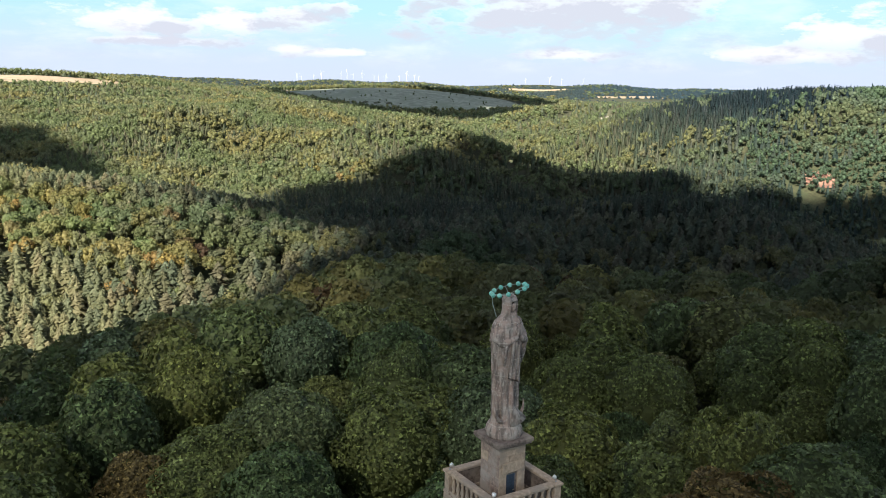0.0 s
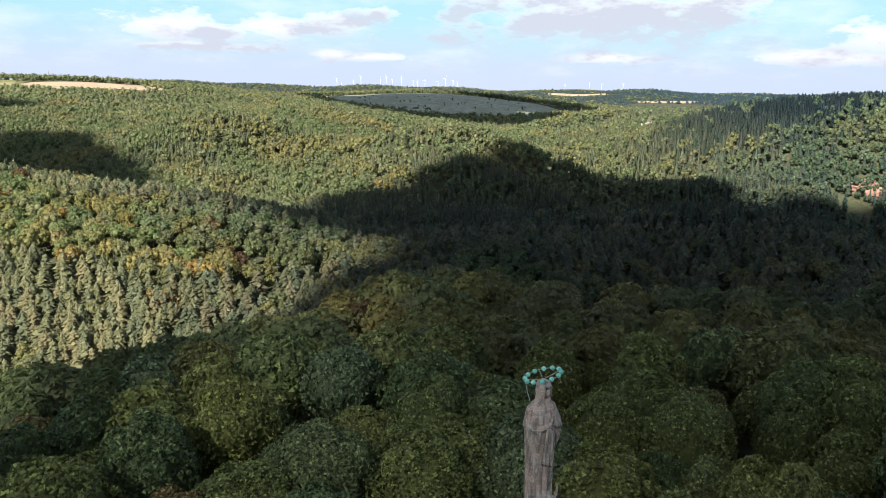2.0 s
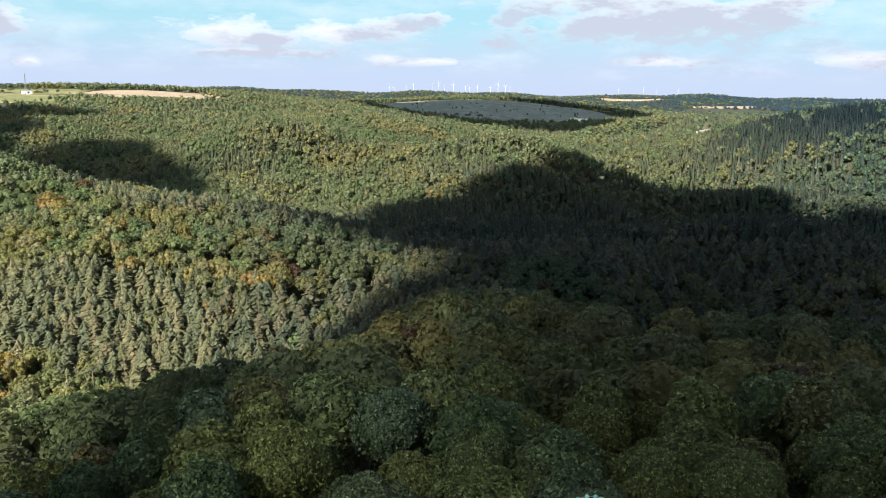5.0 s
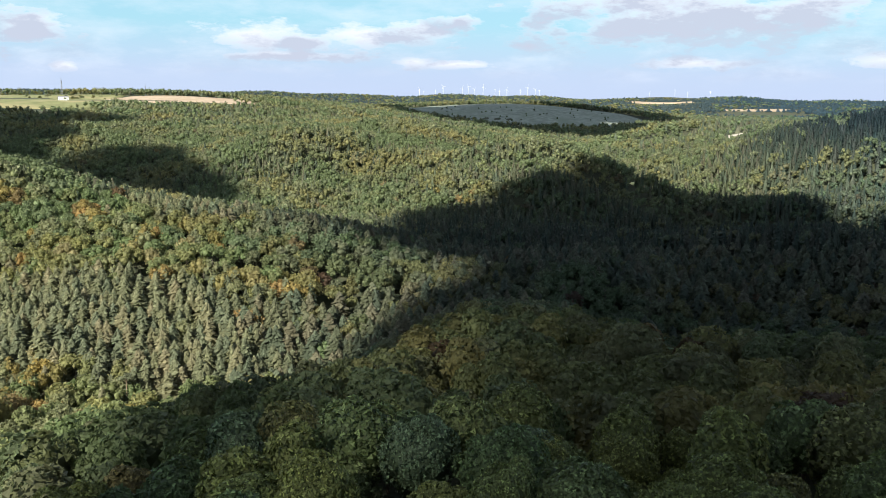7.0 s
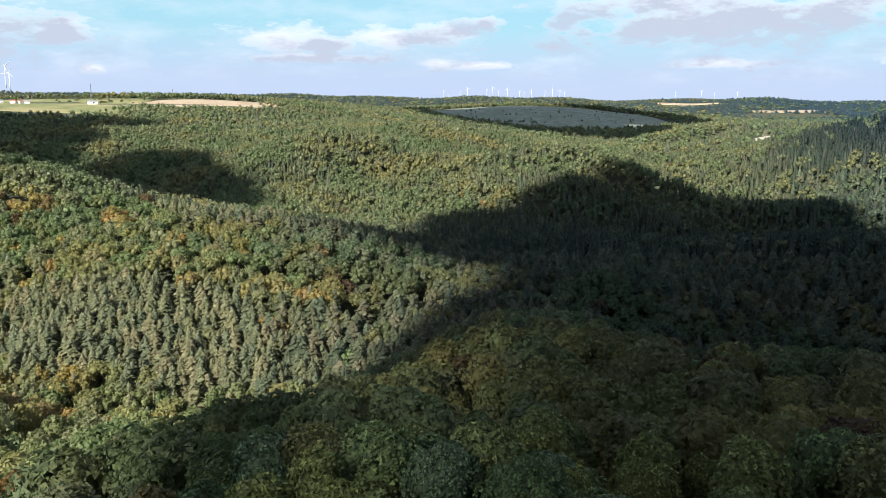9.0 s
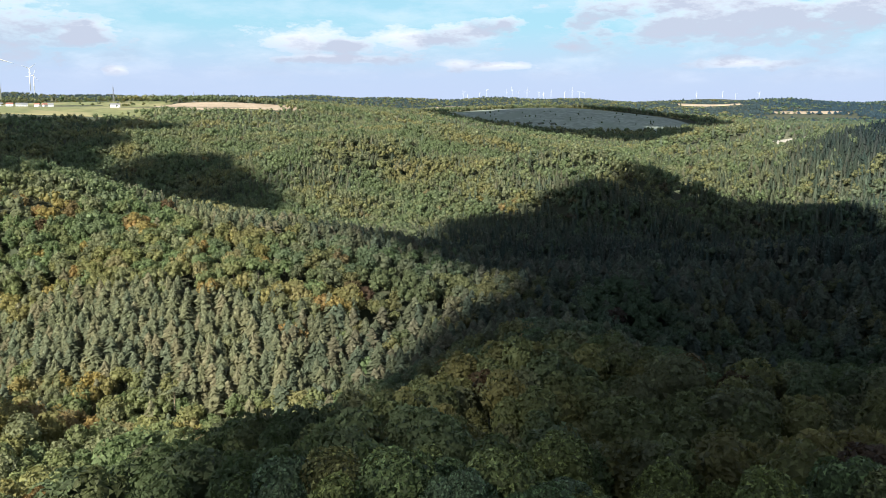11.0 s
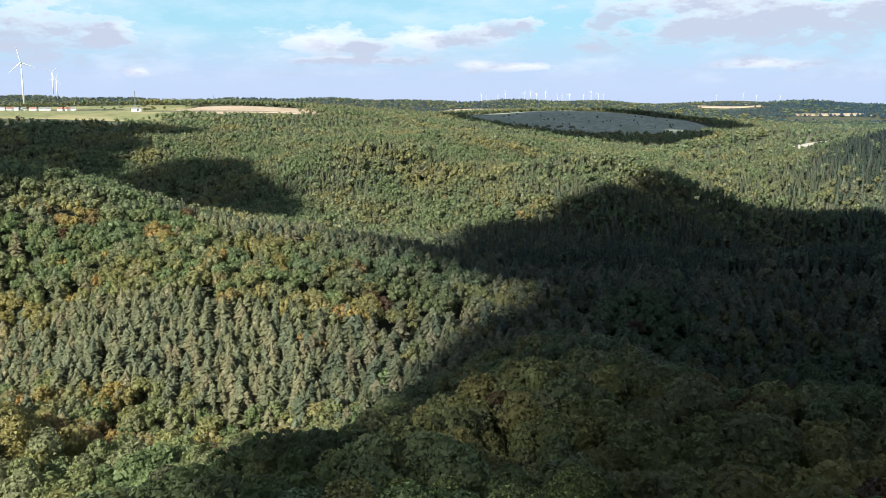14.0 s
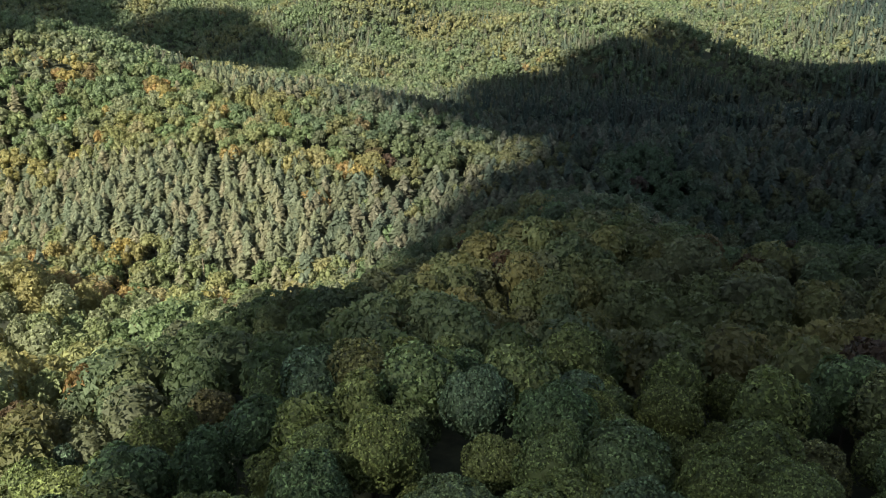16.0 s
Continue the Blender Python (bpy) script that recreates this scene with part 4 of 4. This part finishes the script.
# yellow and orange groups: x, y, reach, share
AUTUMN = [(-402, 518, 14, 0.9), (-472, 507, 18, 0.8), (-505, 500, 14, 0.7), (-223, 458, 26, 0.6), (-240, 440, 16, 0.6), (-235, 250, 14, 0.9), (-392, 375, 28, 0.5), (-330, 340, 26, 0.4),
          (-250, 300, 44, 0.3), (-200, 292, 34, 0.3), (-300, 270, 70, 0.25), (-350, 470, 60, 0.10), (-190, 930, 50, 0.12)]

LEAF_TINTS = 1.35 * np.array([(0.115, 0.152, 0.062), (0.120, 0.152, 0.072), (0.146, 0.165, 0.068), (0.164, 0.174, 0.088), (0.175, 0.175, 0.066), (0.195, 0.180, 0.068), (0.220, 0.195, 0.070), (0.222, 0.198, 0.098)])
GOLD_TINTS = 1.1 * np.array([(0.30, 0.245, 0.070), (0.29, 0.190, 0.065), (0.25, 0.220, 0.070), (0.22, 0.165, 0.070)])
BROWN_TINTS = np.array([(0.14, 0.095, 0.045), (0.12, 0.075, 0.042)])
NEEDLE_TINTS = np.array([1.24, 1.20, 1.10]) * np.array([(0.142, 0.158, 0.096), (0.168, 0.176, 0.104), (0.118, 0.142, 0.094), (0.188, 0.178, 0.114)])


def open_slopes():
    """How steeply the woods rise or fall as seen from high over the tower, bearing by bearing: what lies lower than the rim before it is hidden ground."""
    turns, radii = np.radians(np.arange(-70, 60, 0.5)), np.geomspace(30, 5000, 400)
    a, r = np.meshgrid(turns, radii, indexing="ij")
    rise = (land(r * np.sin(a), r * np.cos(a)) + 15 - 78) / r
    return turns, radii, np.maximum.accumulate(rise, axis=1)


RIM = open_slopes()


def in_sight(x, y, z):
    turns, radii, rim = RIM
    far = np.hypot(x, y)
    i = np.clip(np.searchsorted(turns, np.arctan2(x, y)) - 1, 0, len(turns) - 1)
    j = np.clip(np.searchsorted(radii, far) - 3, 0, len(radii) - 1)
    return (z + 25 - 78) / far > rim[i, j] - 0.004


def plant(inner, outer, gap, seed, bearing=(-52, 38), kind=None):
    """Where the trees of one belt stand: jittered rows; conifers and broadleaves apart."""
    rng = np.random.RandomState(seed)
    gap *= 0.82
    n = int(2 * outer / gap) + 2
    gx, gy = np.meshgrid((np.arange(n) - n / 2) * gap, (np.arange(n) - n / 2) * gap * 0.95)
    x = (gx + (np.arange(n)[:, None] % 2) * gap / 2).ravel() + rng.uniform(-0.33, 0.33, n * n) * gap
    y = gy.ravel() + rng.uniform(-0.33, 0.33, n * n) * gap
    far, turn = np.hypot(x, y), np.degrees(np.arctan2(x, y))
    keep = (far >= inner) & (far < outer) & (turn > bearing[0]) & (turn < bearing[1])
    keep &= np.hypot(x - TOWER[0], y - TOWER[1]) > 9.5
    x, y = x[keep], y[keep]
    for spot in CLEAR + BARE:
        out = within(x, y, spot, spot[5] * 1.06) > 1
        x, y = x[out], y[out]
    needle, gold = np.zeros(len(x)), np.zeros(len(x))
    for spot in STANDS:
        d = within(x, y, spot)
        needle = np.maximum(needle, np.clip(1.6 - d * 1.1, 0, 1) * spot[5])
    for ax, ay, reach, share in AUTUMN:
        gold = np.maximum(gold, share * np.clip(1.5 - ((x - ax) ** 2 + (y - ay) ** 2) / reach ** 2, 0, 1))
    far = np.hypot(x, y)
    stray = np.where(far > 320, 0.06, 0.0) + np.where(far > 3200, 0.5, 0.0) + np.where(far > 720, np.where(x > -260, 0.46, 0.16), 0.0) * (0.5 + 0.5 * np.sin(x / 70 + 1.7 * np.sin(y / 110)))
    conifer = rng.rand(len(x)) < np.maximum(needle, stray)
    stay = rng.rand(len(x)) < np.where(conifer, 0.92, 0.95)
    if kind is not None:
        stay &= conifer == (kind == "conifer")
    x, y, conifer, gold = x[stay], y[stay], conifer[stay], gold[stay]
    u = rng.rand(len(x))
    calm = np.where(np.hypot(x, y) > 700, 0.5, 1.0)
    drift = np.array([noise.noise(Vector((a / 90, b / 90, 3.1))) for a, b in zip(x, y)])
    tint = LEAF_TINTS[np.clip(((drift * 1.1 + 0.38) * 6.5 + rng.uniform(-1.6, 2.0, len(x)) * (0.4 + 0.6 * calm)).astype(int), 0, len(LEAF_TINTS) - 1)]
    tint = np.where((u < 0.02 * calm ** 2)[:, None], BROWN_TINTS[rng.randint(0, 2, len(x))], tint)
    tint = np.where((rng.rand(len(x)) < np.maximum(gold, 0.012 * calm ** 2))[:, None], GOLD_TINTS[rng.randint(0, 4, len(x))], tint)
    # distant tints drawn towards one bluish green, haze put into the colour
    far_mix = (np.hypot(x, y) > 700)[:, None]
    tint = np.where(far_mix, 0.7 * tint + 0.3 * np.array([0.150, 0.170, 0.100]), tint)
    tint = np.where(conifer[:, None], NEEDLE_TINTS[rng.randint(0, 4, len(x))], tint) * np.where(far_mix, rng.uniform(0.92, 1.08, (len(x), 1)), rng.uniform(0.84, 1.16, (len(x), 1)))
    tint = np.where((conifer & (np.hypot(x, y) > 3000))[:, None], np.array([0.085, 0.115, 0.110]), tint)   # spruces of the far hills, with haze blue painted into their tint
    # distant conifers darker, and bluer with haze painted into the tint
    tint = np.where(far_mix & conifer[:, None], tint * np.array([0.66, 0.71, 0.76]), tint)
    shade_and_dark = np.clip(1.5 - within(x, y, (220, 700, 1000, 780, 15)), 0, 1) + np.clip(1.4 - within(x, y, (430, 1400, 620, 420, 15)), 0, 1) * conifer * 1.35   # darker stands: middle ridge with cloud shade painted into its tint, and spruce hill
    tint = tint * (1 - np.array([0.58, 0.52, 0.38]) * np.minimum(1.35, shade_and_dark)[:, None])
    east_haze = np.clip((x - 60) / 250, 0, 1) * (np.hypot(x, y) > 800)                     # eastern hills: woods' tint made bluer and darker, haze put into the colour
    tint = tint * (1 - east_haze[:, None] * np.array([0.30, 0.14, -0.10]))
    home_shade = (np.hypot(x, y) < 345) & (x > -140)                # beeches of the tower's hill: tint darkened, cloud shade painted in
    tint = np.where(home_shade[:, None], tint * np.array([0.60, 0.60, 0.58]), tint)
    grow = np.where(conifer, rng.uniform(0.8, 1.2, len(x)), rng.uniform(0.72, 1.18, len(x))) * np.where(calm < 1, rng.uniform(0.80, 1.0, len(x)), 1.0) * np.where(np.hypot(x, y) > 1600, 0.85, 1.0)
    grow = grow * np.where(conifer & (shade_and_dark > 0.2), 1.08, 1.0)
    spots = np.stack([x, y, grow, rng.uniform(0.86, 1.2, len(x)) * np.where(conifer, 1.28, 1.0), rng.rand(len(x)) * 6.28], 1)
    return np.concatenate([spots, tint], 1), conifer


def belt(name, inner, outer, gap, fir_gap, seed, broad, firs, label, bearing=(-52, 38), girth=1.0):
    """One belt of wood: broadleaves stand wider apart than conifers."""
    for kind, space, protos, mat, wood_name, look_of in (("broadleaf", gap, broad, LEAVES, "broadleaf_wood", "broadleaf wood, green turning yellow and orange"),
                                                         ("conifer", fir_gap, firs, NEEDLES, "spruce_wood", "dark grey-green spruce and pine wood")):
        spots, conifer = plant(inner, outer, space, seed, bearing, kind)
        if not len(spots):
            continue
        spots[:, 3] *= girth
        if inner > 2500:
            spots[:, 2] *= 0.8
        if bearing[0] > -60 and bearing[1] < 50:
            seen = in_sight(spots[:, 0], spots[:, 1], land(spots[:, 0], spots[:, 1]))
            if (~seen).sum() > 3:
                wood("hidden_wood", f"{label} mixed wood in the hollows behind the ridges", DIM, spots[~seen][::2], LEAVES)
            spots, conifer = spots[seen], conifer[seen]
        if name == "ridge":
            keep = ridge_trees(spots, conifer)
            spots = spots[keep]
        if len(spots):
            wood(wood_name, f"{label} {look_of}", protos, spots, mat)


def ridge_trees(spots, conifer):
    """The foremost trees of the sunlit valley side, each a thing of its own. Returns which spots are left for the wood."""
    order = np.argsort(np.hypot(spots[:, 0] + 290, spots[:, 1] - 375))
    golden = (spots[:, 5] > 0.2) & (spots[:, 5] > 3.4 * spots[:, 7]) & ~conifer
    left = np.ones(len(spots), bool)
    bm = bmesh.new()
    bmesh.ops.create_cone(bm, cap_ends=True, segments=6, radius1=0.32, radius2=0.05, depth=18, matrix=Matrix.Translation((0, 0, 9)))
    stem = bpy.data.meshes.new("trunk")
    bm.to_mesh(stem)
    bm.free()
    stem.materials.append(BARK)
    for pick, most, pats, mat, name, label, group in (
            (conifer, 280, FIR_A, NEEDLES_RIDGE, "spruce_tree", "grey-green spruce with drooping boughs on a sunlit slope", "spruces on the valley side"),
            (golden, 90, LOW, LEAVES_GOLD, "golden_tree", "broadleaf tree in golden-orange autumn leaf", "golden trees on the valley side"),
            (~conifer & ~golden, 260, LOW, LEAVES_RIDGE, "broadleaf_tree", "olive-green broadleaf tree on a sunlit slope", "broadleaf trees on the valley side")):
        if not pick.any():
            continue
        crowns = []
        for v, f, s in pats:
            me = raw_mesh("crown", v, f, s)
            me.materials.append(mat)
            crowns.append(me)
        first = {}
        for n, k in enumerate([k for k in order if pick[k]][:most]):
            x, y, grow, girth, turn = spots[k, :5]
            m = Matrix.Translation((x, y, height(x, y))) @ Matrix.Rotation(turn, 4, "Z")
            kind = n % len(crowns)
            if kind in first:
                tree = copy_thing(first[kind], m)
            else:
                tree = first[kind] = tagged(new(name), label, "tree", group)
                new("trunk", stem).parent = tree
                new("crown", crowns[kind]).parent = tree
            tree.matrix_basis = m @ Matrix.Diagonal((grow * girth, grow * girth, grow, 1))
            left[k] = False
    return left


def near_trees():
    """The trees round the tower, each a thing with its trunk and crown."""
    crowns = []
    for k in range(12):
        level, lobes, leaves, size = ((2, 30, 8800, 0.18), (2, 26, 4900, 0.25), (1, 20, 2200, 0.37))[k // 4]
        v, f, s = domed(20 + k, level, lobes, leaves, size, wide=(5.4, 6.1, 5.0, 5.7)[k % 4], deep=(6.8, 6.2, 7.6, 6.6)[k % 4])
        me = raw_mesh("crown", v, f, s)
        me.materials.append(LEAVES_NEAR)
        crowns.append(me)
    bm = bmesh.new()
    bmesh.ops.create_cone(bm, segments=8, radius1=0.42, radius2=0.16, depth=13, matrix=Matrix.Translation((0, 0, 6.2)))
    for k in range(5):
        turn = Matrix.Rotation(k * 1.26, 4, "Z") @ Matrix.Translation((0, 0, 8 + 0.7 * k)) @ Matrix.Rotation(radians(48), 4, "Y")
        bmesh.ops.create_cone(bm, segments=6, radius1=0.16, radius2=0.05, depth=5, matrix=turn @ Matrix.Translation((0, 0, 2.4)))
    stem = bpy.data.meshes.new("trunk")
    bm.to_mesh(stem)
    bm.free()
    stem.materials.append(BARK)
    spots, _ = plant(0, 150, 12.4, 5, (-180, 180))
    spots = spots[(spots[:, 1] > 22) | (spots[:, 1] < -30) | (np.abs(spots[:, 0]) > 30)]
    rank = np.hypot(spots[:, 0] - 0, spots[:, 1] - 62) + np.where(spots[:, 1] < 8, 500, 0)
    spots = spots[np.argsort(rank)]
    first = spots[:290]
    protos, first_of = {}, {}
    for kind, me in enumerate(crowns):
        tree = new("tree")
        tagged(tree, "full-grown broadleaf tree with a dense rounded green crown", "tree", "trees round the tower")
        new("trunk", stem).parent = tree
        new("crown", me).parent = tree
        protos[kind] = tree
    for k, row in enumerate(first):
        x, y, grow, girth, turn = row[:5]
        m = Matrix.Translation((x, y, height(x, y))) @ Matrix.Rotation(turn, 4, "Z")
        kind = k % 4 + (0 if k < 48 else 4 if k < 110 else 8)
        tree = protos.pop(kind) if kind in protos else copy_thing(first_of[kind], m)
        first_of.setdefault(kind, tree)
        tree.matrix_basis = m @ Matrix.Diagonal((grow * girth, grow * girth, grow, 1))
    return spots[290:]


rest = near_trees()
NEARISH = [domed(30 + k, 1, 18, 900, 0.56, wide=(5.3, 6.0, 5.6)[k % 3], deep=(7.0, 6.4, 7.6)[k % 3]) for k in range(5)]
MID = [domed(40 + k, 1, 16, 560, 0.66, wide=(5.4, 6.1, 5.7)[k % 3], deep=(7.2, 6.6, 7.8)[k % 3]) for k in range(6)]
FIR_A = [spruce(60 + k, 165, wide=5.7) for k in range(5)]
FIR_B = [spruce(70 + k, 20, wide=4.8) for k in range(4)]
FIR_C = [far_spruce(80 + k) for k in range(3)]
LOW = [broadleaf(50 + k, 8, 1, 360, 0.66, wide=(5.6, 6.4, 5.9)[k % 3], deep=(6.8, 6.2, 7.4)[k % 3], ruffle=0.6, core=0.66, loose=0.7) for k in range(6)]
FAR = [broadleaf(90 + k, 3, 1, 62, 1.05, wide=5.8, deep=6.8, ruffle=0.6, core=0.62, loose=0.7) for k in range(6)]
DIMMER = [broadleaf(85 + k, 1, 1, 22, 1.7, wide=5.6, deep=6.6, ruffle=0.6, core=0.70, loose=0.8) for k in range(5)]
DIM = [broadleaf(95 + k, 1, 1, 0, 1.0, wide=4.9, deep=7.6) for k in range(4)]
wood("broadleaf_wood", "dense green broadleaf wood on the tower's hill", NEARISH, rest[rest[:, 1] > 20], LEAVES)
wood("broadleaf_wood", "dense green broadleaf wood behind the tower", DIM, rest[rest[:, 1] <= 20], LEAVES)
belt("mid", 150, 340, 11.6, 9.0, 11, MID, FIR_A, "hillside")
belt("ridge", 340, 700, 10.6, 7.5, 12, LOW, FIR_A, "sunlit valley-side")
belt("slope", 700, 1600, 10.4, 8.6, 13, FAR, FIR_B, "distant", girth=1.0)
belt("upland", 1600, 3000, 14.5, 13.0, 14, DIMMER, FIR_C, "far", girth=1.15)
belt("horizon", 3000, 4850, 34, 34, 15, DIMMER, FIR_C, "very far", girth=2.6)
belt("behind", 150, 420, 12, 12, 16, DIM, FIR_C, "hill-top", bearing=(50, 180), girth=1.3)
belt("behind", 150, 420, 12, 12, 17, DIM, FIR_C, "hill-top", bearing=(-180, -64), girth=1.3)


# a spruce on the rim of the hill, and a bare pine stem among the spruces
def lone_spruce(x, y):
    tree = tagged(new("spruce_tree"), "dark spruce standing alone on the rim of the hill", "tree")
    tree.matrix_basis = pose(x, y, height(x, y))
    v, f, s = spruce(99, 160, high=22, wide=3.8)
    me = raw_mesh("crown", v, f, s)
    me.materials.append(NEEDLES_RIDGE)
    new("crown", me).parent = tree
    part("trunk", lathe([(0.35, -0.5), (0.28, 6), (0.08, 20)], 8), BARK, tree)


def bare_pine(x, y):
    tree = tagged(new("pine_tree"), "tall pine with a bare pale stem and a thin flat crown", "tree")
    tree.matrix_basis = pose(x, y, height(x, y))
    part("trunk", lathe([(0.34, -0.5), (0.28, 8), (0.22, 16), (0.10, 23)], 8), PINE_BARK, tree, "pale reddish bare stem")
    v, f, s = broadleaf(123, 5, 1, 160, 0.5, high=25, wide=3.4, deep=2.6, core=0.7)
    me = raw_mesh("crown", v, f, s)
    me.materials.append(NEEDLES_RIDGE)
    new("crown", me).parent = tree


PINE_BARK = solid("pine_bark", (0.34, 0.25, 0.18), 0.9, scale=1.0, spread=0.3)
lone_spruce(-111, 192)
bare_pine(-262, 356)
bare_pine(-395, 372)

# scattered bushes on the bare hill
bush_rng = np.random.RandomState(8)
bush = np.stack([bush_rng.uniform(-640, -150, 46), bush_rng.uniform(2230, 2460, 46), bush_rng.uniform(0.22, 0.42, 46), np.full(46, 1.3), bush_rng.rand(46) * 6], 1)
wood("moor_bushes", "dark green bushes scattered over the bare hill", DIM, np.concatenate([bush, np.tile(LEAF_TINTS[0] * 0.6, (46, 1))], 1), LEAVES)


# hedges and single trees between the fields of the plateau
hedge_rng = np.random.RandomState(21)
hedge = []
for bearing, near, out_to, step in ((-46.0, 2120, 2600, 14), (-43.5, 2240, 2700, 11), (-40.2, 2150, 2650, 12), (-38.2, 2080, 2500, 10), (-36.0, 2330, 2700, 10), (-33.0, 2360, 2750, 9), (-30.0, 2330, 2700, 9)):
    for far_off in np.arange(near, out_to, step):
        turn_to = radians(bearing + hedge_rng.uniform(-1.7, 1.7))
        hedge.append((far_off * math.sin(turn_to), far_off * math.cos(turn_to), hedge_rng.uniform(0.25, 0.62), hedge_rng.uniform(1.2, 1.7), hedge_rng.rand() * 6, *(LEAF_TINTS[hedge_rng.randint(0, 6)] * 0.7)))
wood("hedges", "olive-green hedges and field trees between the fields", LOW[:3], np.array(hedge), LEAVES)


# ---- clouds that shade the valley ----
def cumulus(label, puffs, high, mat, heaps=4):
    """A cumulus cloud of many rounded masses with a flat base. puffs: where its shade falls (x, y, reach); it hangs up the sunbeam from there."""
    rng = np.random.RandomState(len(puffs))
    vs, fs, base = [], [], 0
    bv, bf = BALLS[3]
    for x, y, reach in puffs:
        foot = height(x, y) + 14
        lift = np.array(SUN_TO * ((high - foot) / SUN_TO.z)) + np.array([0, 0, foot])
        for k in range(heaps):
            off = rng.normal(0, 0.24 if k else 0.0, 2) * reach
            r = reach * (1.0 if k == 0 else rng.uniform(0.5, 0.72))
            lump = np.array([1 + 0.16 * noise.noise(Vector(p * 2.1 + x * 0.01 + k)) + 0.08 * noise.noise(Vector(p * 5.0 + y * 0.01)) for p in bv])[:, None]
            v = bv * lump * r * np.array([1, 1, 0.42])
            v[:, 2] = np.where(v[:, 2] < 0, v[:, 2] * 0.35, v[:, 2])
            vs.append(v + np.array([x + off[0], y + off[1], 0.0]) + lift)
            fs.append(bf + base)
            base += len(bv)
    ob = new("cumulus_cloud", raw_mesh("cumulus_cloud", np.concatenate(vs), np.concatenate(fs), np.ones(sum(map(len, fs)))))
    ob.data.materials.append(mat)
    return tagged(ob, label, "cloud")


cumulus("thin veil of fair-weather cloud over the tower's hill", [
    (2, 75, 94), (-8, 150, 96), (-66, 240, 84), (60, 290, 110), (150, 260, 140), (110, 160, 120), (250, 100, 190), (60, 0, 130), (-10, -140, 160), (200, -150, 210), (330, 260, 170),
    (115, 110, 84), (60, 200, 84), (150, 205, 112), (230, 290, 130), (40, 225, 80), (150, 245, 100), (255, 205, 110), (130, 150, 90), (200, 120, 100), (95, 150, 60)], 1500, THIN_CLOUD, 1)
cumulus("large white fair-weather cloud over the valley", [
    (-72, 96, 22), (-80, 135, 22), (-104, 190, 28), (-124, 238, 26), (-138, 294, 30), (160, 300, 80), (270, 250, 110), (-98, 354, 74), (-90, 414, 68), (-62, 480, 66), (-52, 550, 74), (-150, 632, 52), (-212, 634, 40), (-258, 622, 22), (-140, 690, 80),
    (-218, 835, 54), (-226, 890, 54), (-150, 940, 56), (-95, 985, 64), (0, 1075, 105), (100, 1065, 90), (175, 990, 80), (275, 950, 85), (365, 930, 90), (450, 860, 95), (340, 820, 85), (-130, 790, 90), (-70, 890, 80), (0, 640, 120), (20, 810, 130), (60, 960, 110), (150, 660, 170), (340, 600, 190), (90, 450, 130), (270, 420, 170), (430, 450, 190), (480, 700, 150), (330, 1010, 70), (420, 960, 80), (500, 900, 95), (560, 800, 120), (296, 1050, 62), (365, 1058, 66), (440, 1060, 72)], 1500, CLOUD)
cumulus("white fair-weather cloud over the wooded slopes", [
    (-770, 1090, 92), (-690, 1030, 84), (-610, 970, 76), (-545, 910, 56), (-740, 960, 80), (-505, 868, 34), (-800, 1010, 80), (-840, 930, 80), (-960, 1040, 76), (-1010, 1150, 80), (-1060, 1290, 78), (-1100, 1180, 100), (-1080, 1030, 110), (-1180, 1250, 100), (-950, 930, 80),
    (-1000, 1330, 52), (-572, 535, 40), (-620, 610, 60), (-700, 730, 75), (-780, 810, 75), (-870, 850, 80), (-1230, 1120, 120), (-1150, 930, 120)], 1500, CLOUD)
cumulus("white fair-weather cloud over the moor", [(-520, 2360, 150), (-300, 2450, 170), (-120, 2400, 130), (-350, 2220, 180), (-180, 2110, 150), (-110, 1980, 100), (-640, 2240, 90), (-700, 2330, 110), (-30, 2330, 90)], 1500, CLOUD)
